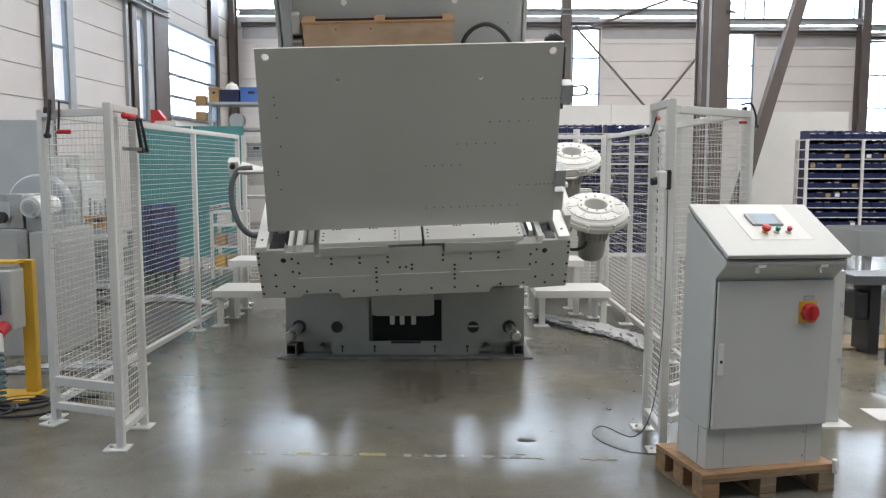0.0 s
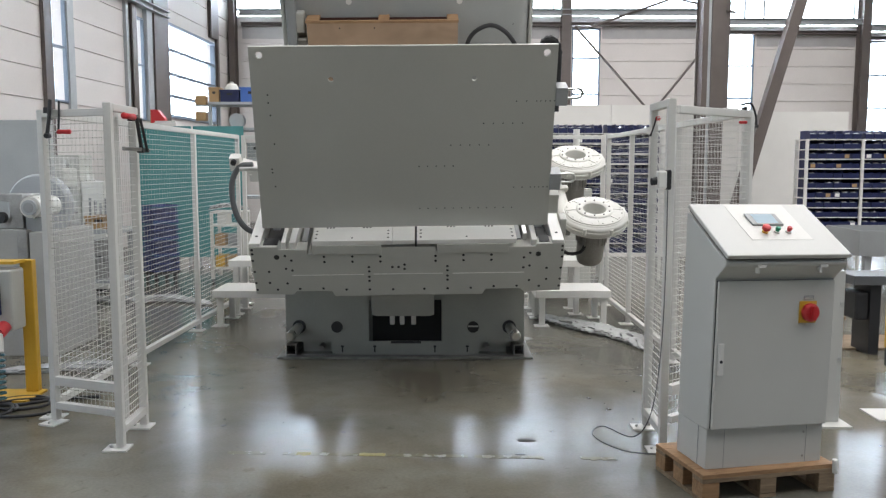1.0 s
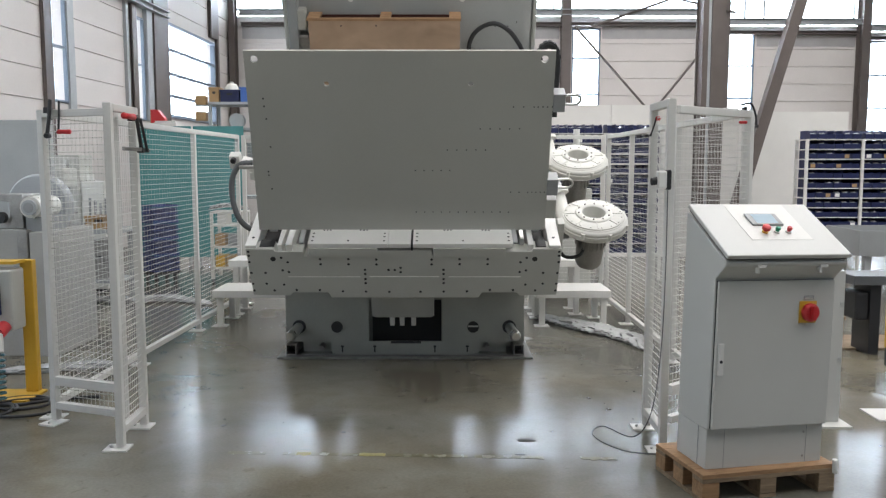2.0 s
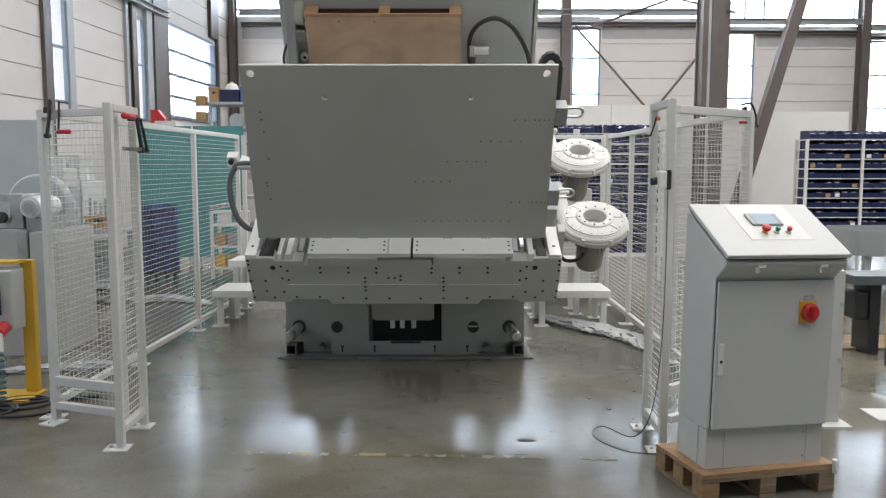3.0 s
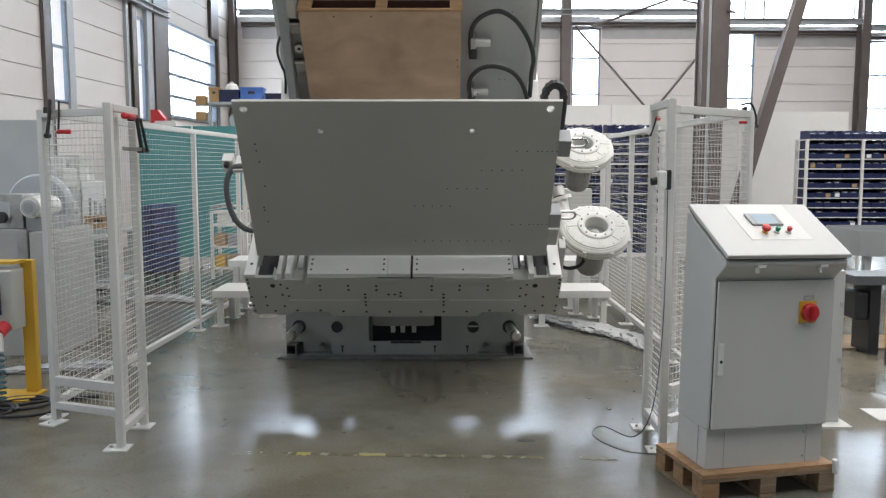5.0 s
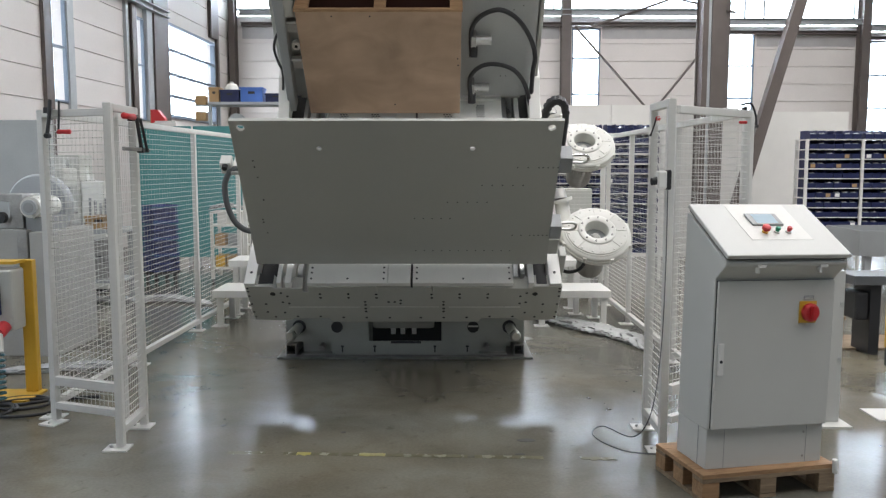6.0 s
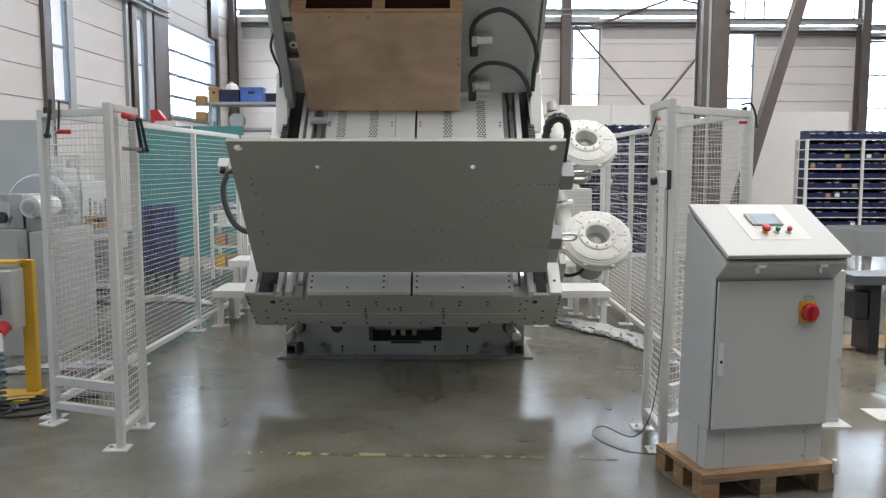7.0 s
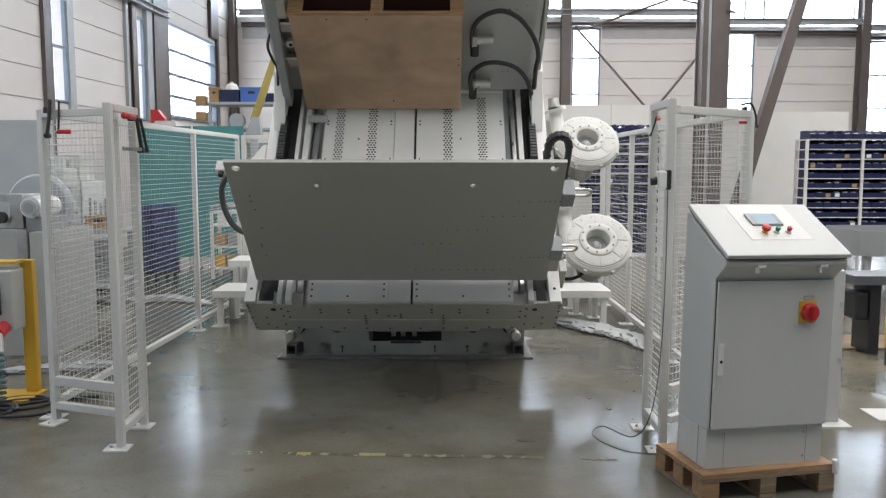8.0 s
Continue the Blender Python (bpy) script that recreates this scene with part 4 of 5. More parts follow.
sw = thing("key_switch", pose(1.222, 4.565, 1.565) @ Matrix.Diagonal((0.75, 0.75, 1, 1)), "white and black key switch with hanging grey cable on gate", "switch")
part("housing", box(B(), -0.05, 0.018, -0.05, 0.04, -0.045, 0.055), WHITE, sw, bevel=0.012)
part("cover", box(B(), 0.019, 0.05, -0.052, 0.042, -0.05, 0.06), BLACK, sw, bevel=0.01)
part("knob", cyl(B(), (-0.05, -0.01, 0.0), (-0.09, -0.02, -0.005), 0.022, 12), BLACK, sw, smooth=True)
part("cable", tube(B(), bend([(0.02, -0.06, -0.05), (0.02, -0.06, -0.5), (0.0, -0.07, -0.95), (-0.07, -0.10, -1.30), (-0.14, 0.15, -1.50), (-0.30, 0.50, -1.523), (-0.42, 0.36, -1.523), (-0.40, 0.14, -1.523), (-0.25, -0.09, -1.523), (-0.02, -0.16, -1.523), (0.14, -0.18, -1.523)], 8), 0.0045, 6), HOSE, sw, "thin grey cable that trails on the floor", True)

# ---- control cabinet on a pallet ----
CAB = pose(1.187, 3.845, 0, 0, 0, 13)
pal = thing("pallet", CAB @ pose(0.083, 0, 0) @ Matrix.Diagonal((0.93, 1, 1, 1)), "used pine half pallet on the concrete floor", "pallet")
for y in (0.0, 0.19, 0.38):
    for x in (0.0, 0.34, 0.70):
        part("block", box(B(), x + (0.002 if x else 0), x + 0.10, y, y + 0.10, 0.023, 0.10), PINE if x == 0 else PINE_OLD, pal, bevel=0.004)
    part("runner", box(B(), 0, 0.80, y, y + 0.10, 0.101, 0.121), PINE_OLD, pal, bevel=0.002)
for x in (0.0, 0.34, 0.70):
    part("skid", box(B(), x, x + 0.10, 0.0, 0.48, 0.001, 0.022), PINE_OLD, pal, bevel=0.002)
for x0, x1, y0, y1 in ((0.0, 0.80, 0.0, 0.09), (0.0, 0.80, 0.395, 0.48), (0.0, 0.10, 0.093, 0.392), (0.70, 0.80, 0.093, 0.392), (0.14, 0.66, 0.12, 0.20), (0.14, 0.66, 0.225, 0.30), (0.14, 0.66, 0.32, 0.385)):
    part("deck_board", box(B(), x0, x1, y0, y1, 0.122, 0.144), PINE, pal, bevel=0.002)
part("nail_cap", cyl(B(), (0.79, -0.012, 0.10), (0.785, -0.014, 0.17), 0.014, 10), WHITE, pal, "white plastic corner cap", True)

cab = thing("control_cabinet", CAB @ pose(0.129, 0.056, 0.145) @ pose(0, 0, 0, 0.5, 0.8, -0.9), "light grey steel control desk cabinet standing on a pallet", "control cabinet")
W, D2 = 0.657, 0.30
shell = B()
prism(shell, [(0.0, 0.205), (D2, 0.205), (D2, 1.255), (D2 - 0.015, 1.262), (-0.088, 1.052), (-0.088, 1.04), (-0.082, 1.028), (0.0, 0.955)], "x", 0.0, W)
part("body", shell, CABINET, cab, bevel=0.006)
part("plinth", box(B(), 0.004, W - 0.004, 0.012, D2, 0.0, 0.203), CABINET, cab, bevel=0.003)
for x in (0.10, 0.56):
    part("plinth_joint", box(B(), x, x + 0.002, 0.0105, 0.013, 0.004, 0.20), GREY_DARK, cab)
for z in (0.04, 0.165):
    part("plinth_screw", cyl(B(), (0.545, 0.009, z), (0.545, 0.012, z), 0.006, 8), STEEL_DULL, cab)
part("side_joint", box(B(), 0.0015, 0.0045, 0.09, 0.092, 0.0, 0.202), GREY_DARK, cab)
# black sheet behind the door paints the shadow gap around it
part("door_gap_shade", box(B(), 0.008, W - 0.008, -0.0035, 0.001, 0.213, 0.950), BLACK, cab, "black backing for the shade in the door gap")
door = part("door", box(B(), 0.010, W - 0.010, -0.02, -0.0036, 0.212, 0.949), CABINET, cab, "grey sheet steel door", bevel=0.005)
lock = part("lock", box(B(), 0.022, 0.052, -0.030, -0.019, 0.485, 0.645), FENCE, door, bevel=0.004)
part("keyhole", cyl(B(), (0.037, -0.0315, 0.555), (0.037, -0.029, 0.555), 0.008, 12), BLACK, lock)
part("switch_plate", box(B(), 0.452, 0.548, -0.025, -0.0195, 0.735, 0.845), YELLOW, door, "yellow main switch plate", bevel=0.004)
knob = part("main_switch", lathe(B(), [(0.043, 0.0), (0.046, 0.006), (0.046, 0.02), (0.040, 0.028), (0.030, 0.030)], 28), RED, door, "red rotary main switch", True)
knob.matrix_basis = pose(0.505, -0.025, 0.79, 90)
part("grip", box(B(), -0.012, 0.012, -0.036, 0.036, 0.030, 0.050), RED, knob, bevel=0.005)
part("name_plate", box(B(), 0.475, 0.53, -0.0225, -0.0195, 0.852, 0.872), GREY_DARK, door)
for k in range(2):
    part("name_bar", box(B(), 0.481, 0.524, -0.0235, -0.0226, 0.856 + 0.007 * k, 0.859 + 0.007 * k), BOARD, door)
# sloping desk lid, in its own plane
slope = math.degrees(math.atan2(0.21, 0.373))
lid = part("desk_lid", box(B(), -0.004, W + 0.004, 0.0, 0.452, 0.010, 0.034), CABINET, cab, "sloping grey desk lid", bevel=0.006)
lid.matrix_basis = pose(0, -0.095, 1.056, slope)
# black sheet under the lid paints its shadow gap
part("lid_gap_shade", box(B(), 0.006, W - 0.006, 0.008, 0.44, 0.001, 0.0095), BLACK, lid, "black backing for the shade in the lid gap")
part("panel_sheet", box(B(), 0.185, 0.52, 0.125, 0.445, 0.0345, 0.0355), SHEET, lid, "white control panel sheet")
part("display", box(B(), 0.25, 0.423, 0.245, 0.345, 0.0356, 0.046), GREY_DARK, lid, "grey framed display", bevel=0.003)
part("screen", box(B(), 0.278, 0.397, 0.256, 0.335, 0.0462, 0.0468), SCREEN, lid, "lit pale blue screen")
for x, mat, name, label in ((0.288, RED, "emergency_stop", "red mushroom emergency stop button"), (0.354, GREEN, "push_button", "green push button"), (0.418, RED, "push_button", "red push button")):
    big = name == "emergency_stop"
    bt = part(name, lathe(B(), [(0.010, 0.036), (0.010, 0.052), (0.021 if big else 0.0125, 0.054), (0.021 if big else 0.0125, 0.070 if big else 0.062), (0.015 if big else 0.010, 0.075 if big else 0.066)], 20, (x, 0.19, 0)), mat, lid, label, True)
    part("collar", lathe(B(), [(0.011, 0.036), (0.0155, 0.036), (0.0155, 0.044), (0.011, 0.045)], 20, (x, 0.19, 0)), YELLOW if big else STEEL, lid, smooth=True)
for x in (0.165, 0.50):
    part("latch", box(B(), x, x + 0.044, -0.098, -0.089, 1.022, 1.035), FENCE, cab, "small pale lid latch", bevel=0.002)
    part("latch_stem", box(B(), x, x + 0.013, -0.092, -0.072, 0.996, 1.0215), FENCE, cab)

# sheet steel post behind the cabinet, light curtain post at the edge
gp = thing("sheet_post", pose(2.21, 5.12, 0, 0, 0, 0), "wide grey sheet steel post behind the cabinet", "post")
part("sheet", box(B(), 0.0, 0.33, 0, 0.14, 0.012, 0.99), CABINET, gp, bevel=0.006)
part("foot_plate", box(B(), -0.02, 0.37, -0.1, 0.24, 0, 0.011), FENCE, gp)
for z in (0.42, 0.78):
    part("screw", cyl(B(), (0.31, -0.008, z), (0.31, 0, z), 0.01, 8), STEEL, gp)
lc = thing("light_curtain", pose(2.985, 5.28, 0), "yellow light curtain on a grey post with plate", "light curtain")
part("post", box(B(), -0.03, 0.05, -0.03, 0.05, 0.012, 1.4), FENCE, lc, bevel=0.004)
part("foot_plate", box(B(), -0.16, 0.2, -0.12, 0.14, 0, 0.011), FENCE, lc, bevel=0.002)
part("curtain", box(B(), -0.085, -0.032, -0.03, 0.02, 0.46, 1.0), YELLOW, lc, "yellow light curtain housing", bevel=0.004)
part("connector", box(B(), -0.08, -0.032, -0.028, 0.018, 0.34, 0.459), BLACK, lc, bevel=0.004)


# ---- steps beside the machine ----
def step_bench(x0, x1, y0, y1, z, label):
    s = thing("step_bench", pose(0, 0, 0), label, "step", "access steps")
    part("tread", box(B(), x0, x1, y0, y1, z - 0.075, z), FENCE, s, bevel=0.004)
    for x in (x0 + 0.04, x1 - 0.10):
        for y in (y0 + 0.03, y1 - 0.08):
            leg = part("leg", box(B(), x, x + 0.06, y, y + 0.05, 0.009, z - 0.075), FENCE, s)
            part("foot_plate", box(B(), x - 0.05, x + 0.10, y - 0.04, y + 0.09, 0.0, 0.009), FENCE, leg)
    return s


step_bench(-2.36, -1.50, 8.28, 8.86, 0.375, "low grey steel step beside the machine")
step_bench(-2.36, -1.50, 8.95, 9.45, 0.61, "high grey steel step beside the machine")
step_bench(0.95, 1.72, 8.28, 8.86, 0.375, "low grey steel step beside the machine")
step_bench(0.95, 1.55, 8.95, 9.45, 0.61, "high grey steel step beside the machine")


def film_heap(points, r, label, seed):
    """A crumpled sheet of clear film along a line on the floor."""
    bm = B()
    pts = bend(points, 26)
    seg, rings = 28, []
    for i, p in enumerate(pts):
        way = (pts[min(i + 1, len(pts) - 1)] - pts[max(i - 1, 0)]).normalized()
        side = Vector((-way.y, way.x, 0)).normalized()
        end = math.sin(math.pi * (i + 0.6) / (len(pts) + 0.2)) ** 0.35
        ring = []
        for k in range(seg):
            a = 2 * math.pi * k / seg
            q = Vector((i * 0.13, 2.2 * math.cos(a), 2.2 * math.sin(a) + seed))
            crease = abs(noise.noise(q * 0.9)) * 0.75 + abs(noise.noise(q * 2.3)) * 0.30
            rad = r * end * (1.25 - crease) * (1 + 0.35 * noise.noise(Vector((i * 0.09, seed, 0))))
            ring.append(bm.verts.new(p + side * math.cos(a) * rad * 1.7 + Vector((0, 0, max(0.004, r * 0.45 * end + math.sin(a) * rad * 0.62)))))
        rings.append(ring)
    for a, b in zip(rings, rings[1:]):
        for k in range(seg):
            bm.faces.new((a[k], a[(k + 1) % seg], b[(k + 1) % seg], b[k]))
    bm.faces.new(rings[0][::-1])
    bm.faces.new(rings[-1])
    ob = finish("plastic_film", bm, FILM, True)
    return tagged(ob, label, "plastic film")


film_heap([(1.02, 8.85, 0), (1.28, 8.4, 0), (1.55, 8.0, 0), (1.78, 7.6, 0), (1.84, 7.2, 0)], 0.075, "crumpled clear plastic film along the fence", 3)
film_heap([(-4.6, 10.0, 0), (-3.9, 9.8, 0), (-3.3, 9.9, 0), (-2.75, 9.6, 0)], 0.07, "crumpled clear plastic film on the floor", 7)
film_heap([(-3.6, 6.4, 0), (-3.1, 6.5, 0), (-2.7, 6.7, 0)], 0.05, "crumpled clear plastic film on the floor", 11)


# ---- storage rack with blue bins ----
def bin_rack(m, cols, bays, rows, z0, pitch, label, seed):
    r = thing("bin_rack", m, label, "rack", "bin racks")
    rnd = random.Random(seed)
    wbay = cols * 0.125 + 0.02
    for k in range(bays + 1):
        x = k * (wbay + 0.045)
        for y in (0.0, 0.36):
            part("upright", box(B(), x - 0.04, x, y, y + 0.035, 0.0, z0 + rows * pitch), FENCE, r)
        for j in range(rows + 1):
            part("side_bar", box(B(), x - 0.03, x - 0.01, 0.036, 0.359, z0 + j * pitch - 0.015, z0 + j * pitch), FENCE, r)
    bins = []
    for k in range(bays):
        x = k * (wbay + 0.045)
        for j in range(rows + 1):
            z = z0 + j * pitch
            part("shelf", box(B(), x + 0.002, x + wbay + 0.003, 0.0, 0.39, z - 0.012, z), FENCE, r)
            if j == 0 and z0 < 0.3:
                continue
            for c in range(cols):
                bins.append((x + 0.012 + c * 0.125, z + 0.002))
    proto = B()
    h, w, d = pitch * 0.86, 0.117, 0.34
    box(proto, 0, w, 0.0, 0.006, 0.0, h * 0.56)
    box(proto, 0, w, d - 0.006, d, 0.0, h)
    box(proto, 0, w, 0.006, d - 0.006, 0.0, 0.005)
    for xx in (0.0, w - 0.005):
        prism(proto, [(0.006, 0.005), (d - 0.006, 0.005), (d - 0.006, h), (0.07, h), (0.006, h * 0.56)], "x", xx, xx + 0.005)
    lip = finish("bin", proto, BLUE)
    stuff = B()
    prism(stuff, [(0.012, 0.006), (w - 0.012, 0.006), (w - 0.02, h * 0.56), (0.07, h * 0.74), (0.045, h * 0.58), (0.02, h * 0.68)], "y", 0.02, 0.26)
    fill = finish("bagged_part", stuff, GREY_DARK)
    fill.data.materials[0] = FILM
    first = True
    for x, z in bins:
        b = lip if first else new("bin", lip.data)
        b.parent = r
        b.matrix_basis = pose(x, 0.01 + rnd.uniform(-0.015, 0.01), z)
        if first or rnd.random() < 0.4:
            c = fill if first else new("bagged_part", fill.data)
            c.parent = b
        if rnd.random() < 0.06:
            part("card_label", box(B(), 0.02, w - 0.03, -0.004, -0.001, 0.01, h * 0.5), rnd.choice((CARD, WHITE)), b)
        first = False
    return r


bin_rack(pose(5.32, 12.0, 0), 6, 2, 12, 0.326, 0.142, "white rack of blue storage bins, shade put into their colour", 1)
bin_rack(pose(1.5, 11.7, 0), 6, 2, 12, 0.40, 0.142, "white rack of blue storage bins, shade put into their colour", 2)


# ---- workshop clutter, outside the fence ----
def work_table(m, w, d, h, label, top=GIRDER):
    t = thing("work_table", m, label, "table")
    part("top", box(B(), 0, w, 0, d, h - 0.05, h), top, t, bevel=0.004)
    for x in (0.03, w - 0.09):
        for y in (0.03, d - 0.09):
            part("leg", box(B(), x, x + 0.06, y, y + 0.06, 0, h - 0.05), GIRDER, t)
    part("shelf", box(B(), 0.03, w - 0.03, 0.03, d - 0.03, 0.30, 0.33), GIRDER, t)
    return t


def crate_box(name, x, y, z, w, d, h, mat, label, category, turn=0):
    """An open-topped plastic or card box with a rim and walls."""
    c = thing(name, pose(x, y, z, 0, 0, turn), label, category)
    t = 0.012
    b = B()
    box(b, 0, w, 0, t, 0, h)
    box(b, 0, w, d - t, d, 0, h)
    box(b, 0, t, t, d - t, 0, h)
    box(b, w - t, w, t, d - t, 0, h)
    box(b, t, w - t, t, d - t, 0, t)
    part("body", b, mat, c)
    rim = B()
    box(rim, -0.012, w + 0.012, -0.012, 0, h - 0.03, h)
    box(rim, -0.012, 0, 0, d, h - 0.03, h)
    box(rim, w, w + 0.012, 0, d, h - 0.03, h)
    part("rim", rim, mat, c)
    part("grip", box(B(), w * 0.35, w * 0.65, -0.006, -0.001, h * 0.55, h * 0.72), DARK, c)
    return c


# tall shelf behind the fence
rack = thing("parts_shelf", pose(-3.85, 13.6, 0), "grey steel shelf unit stacked with workshop parts", "shelf")
for x in (0.0, 1.35):
    for y in (0.0, 0.55):
        part("upright", box(B(), x, x + 0.05, y, y + 0.05, 0, 2.66), GIRDER, rack)
for z in (0.5, 1.1, 1.72, 2.22, 2.64):
    part("shelf_board", box(B(), 0.0, 1.40, 0.0, 0.60, z, z + 0.045), GIRDER, rack, bevel=0.003)
crate_box("storage_box", -3.66, 13.66, 2.687, 0.30, 0.35, 0.20, BLUE, "dark blue plastic box on the shelf", "box")
crate_box("storage_box", -3.33, 13.66, 2.687, 0.36, 0.35, 0.24, BLUE_LIGHT, "light blue plastic box on the shelf", "box", 3)
crate_box("storage_box", -2.92, 13.66, 2.687, 0.34, 0.35, 0.14, BLUE, "dark blue low plastic box on the shelf", "box")
crate_box("carton", -3.85, 13.68, 2.687, 0.16, 0.25, 0.24, CARD, "brown cardboard carton on the shelf", "carton")
bottle = thing("canister", pose(-3.56, 14.02, 2.70), "white plastic canister in a blue box", "canister")
part("body", lathe(B(), [(0.08, 0.0), (0.11, 0.01), (0.11, 0.26), (0.08, 0.31), (0.04, 0.32)], 20), WHITE, bottle, smooth=True)
part("cap", cyl(B(), (0, 0, 0.321), (0, 0, 0.35), 0.035, 12), FENCE, bottle, smooth=True)
for k, (x, mat, w, h) in enumerate(((-3.7, GIRDER, 0.35, 0.22), (-3.25, GREY_DARK, 0.3, 0.26), (-2.85, BLUE, 0.28, 0.34))):
    crate_box("parts_box", x, 13.7, 1.766, w, 0.3, h, mat, "small plastic parts box on the shelf", "box", 2 * k)
reel = thing("cable_reel", pose(-3.42, 13.72, 2.266), "round grey cable reel on the shelf", "reel")
part("drum", cyl(B(), (0, 0, 0.12), (0, 0.14, 0.12), 0.08, 24), GIRDER, reel, smooth=True)
for y in (-0.02, 0.141):
    part("flange", cyl(B(), (0, y, 0.12), (0, y + 0.019, 0.12), 0.12, 28), GIRDER, reel)
for x, z in ((-4.06, 2.62), (-4.06, 2.36)):
    ct = thing("carton", pose(x, 13.6, z), "small brown carton on a wall bracket", "carton")
    part("body", box(B(), 0, 0.17, 0, 0.14, 0.02, 0.16), CARD, ct, bevel=0.003)
    part("flap", prism(B(), [(0.0, 0.161), (0.17, 0.161), (0.17, 0.166), (0.0, 0.166)], "y", 0.0, 0.10), CARD, ct)
    part("bracket", box(B(), -0.02, 0.212, 0.02, 0.12, 0.0, 0.019), GIRDER, ct)
# low cabinet with a red box, glimpsed over the fence
lowc = thing("tool_cabinet", pose(-5.9, 15.5, 0), "white tool cabinet with open top tray", "cabinet")
part("body", box(B(), 0, 0.9, 0, 0.5, 0.05, 2.44), BOARD, lowc, bevel=0.006)
part("door", box(B(), 0.01, 0.445, -0.02, -0.001, 0.1, 2.1), BOARD, lowc, bevel=0.003)
part("door", box(B(), 0.455, 0.89, -0.02, -0.001, 0.1, 2.1), BOARD, lowc, bevel=0.003)
part("plinth", box(B(), 0.03, 0.87, 0.02, 0.48, 0, 0.049), DARK, lowc)
part("tray", box(B(), 0.5, 0.88, 0.02, 0.4, 2.441, 2.48), FENCE, lowc)
red = thing("magazine_holder", pose(-5.48, 15.55, 2.441), "red plastic magazine holder on the cabinet", "holder")
part("body", prism(B(), [(0.0, 0.0), (0.26, 0.0), (0.26, 0.08), (0.12, 0.25), (0.0, 0.25)], "y", 0, 0.16), RED, red, bevel=0.004)
part("spine", box(B(), -0.012, -0.001, 0, 0.16, 0.0, 0.25), CARD, red)

# blue lattice crates stacked on a wheeled dolly
dolly = thing("crate_dolly", pose(-4.02, 11.35, 0, 0, 0, 48) @ Matrix.Diagonal((0.78, 0.80, 1, 1)), "wheeled dolly under stacked blue crates", "dolly")
part("deck", box(B(), 0, 0.50, 0, 0.42, 0.12, 0.16), DARK, dolly)
for x in (0.06, 0.44):
    for y in (0.06, 0.36):
        part("wheel", cyl(B(), (x - 0.015, y, 0.06), (x + 0.015, y, 0.06), 0.06, 16), BLACK, dolly, smooth=True)
for k in range(4):
    lc2 = thing("lattice_crate", pose(-4.02, 11.35, 0.161 + k * 0.235, 0, 0, 48) @ Matrix.Diagonal((0.78, 0.80, 1, 1)), "blue lattice plastic crate in a stack", "crate", "stacked crates")
    fr = B()
    for z0, z1 in ((0.0, 0.02), (0.105, 0.12), (0.21, 0.23)):
        box(fr, 0, 0.50, 0, 0.012, z0, z1)
        box(fr, 0, 0.50, 0.408, 0.42, z0, z1)
        box(fr, 0, 0.012, 0.012, 0.408, z0, z1)
        box(fr, 0.488, 0.50, 0.012, 0.408, z0, z1)
    part("frame", fr, CRATE_BLUE, lc2)
    for i in range(12):
        x = 0.012 + i * 0.0415
        part("slat", box(B(), x, x + 0.012, 0.001, 0.011, 0.0205, 0.2095), CRATE_BLUE, lc2)
    for i in range(9):
        y = 0.03 + i * 0.042
        part("slat", box(B(), 0.001, 0.011, y, y + 0.012, 0.0205, 0.2095), CRATE_BLUE, lc2)
    part("load", box(B(), 0.03, 0.47, 0.03, 0.39, 0.005, 0.18), material("dark_load", (0.05, 0.05, 0.07), 0.7), lc2)
# small trolley with film on top
tro = thing("parts_trolley", pose(-3.25, 11.4, 0), "cream parts trolley wrapped in clear film", "trolley")
for x in (0.0, 0.42):
    for y in (0, 0.4):
        part("post", box(B(), x, x + 0.04, y, y + 0.04, 0.06, 1.0), CAST, tro)
for z in (0.2, 0.5, 0.8, 0.98):
    part("tray", box(B(), 0.0, 0.46, 0.0, 0.44, z, z + 0.03), CAST, tro)
for x, z, mat in ((0.06, 0.231, YELLOW), (0.22, 0.231, CARD), (0.06, 0.531, CARD), (0.24, 0.531, GREY_DARK), (0.1, 0.831, CAST)):
    part("tray_box", box(B(), x, x + 0.13, 0.02, 0.3, z, z + 0.16), mat, tro, bevel=0.004)
for x in (0.02, 0.44):
    part("castor", cyl(B(), (x - 0.012, 0.04, 0.03), (x + 0.012, 0.04, 0.03), 0.03, 12), BLACK, tro)
ff = film_heap([(-3.3, 11.6, 1.02), (-3.05, 11.55, 1.06), (-2.75, 11.6, 1.02)], 0.06, "crumpled clear film on a trolley", 5)

# grey machine at the edge with a motor on top
gm = thing("grinding_machine", pose(-4.38, 7.0, 0), "grey grinding machine with motor and round guard", "machine")
part("base_cabinet", box(B(), -0.3, 0.74, 0, 0.8, 0, 1.10), MACHINE_GREY, gm, bevel=0.008)
part("base_cabinet", box(B(), 0.84, 1.05, -0.02, 0.8, 0, 1.08), MACHINE_GREY, gm, bevel=0.008)
part("back_panel", box(B(), -0.6, 0.46, 1.25, 1.32, 0, 2.10), HEAD, gm, "tall grey back panel", bevel=0.006)
# black filler added for the dark gap between the two base cabinets
part("gap_fill", box(B(), 0.742, 0.838, 0.3, 0.7, 0, 1.0), BLACK, gm)
part("motor_mount", prism(B(), [(0.46, 1.101), (0.74, 1.101), (0.74, 1.40), (0.50, 1.40), (0.50, 1.35), (0.62, 1.33), (0.62, 1.20), (0.46, 1.18)], "y", 0.1, 0.45), STEEL_DULL, gm, bevel=0.008)
part("motor", cyl(B(), (0.84, 0.03, 1.29), (0.84, 0.42, 1.29), 0.09, 24), CAST, gm, "round cream motor", True)
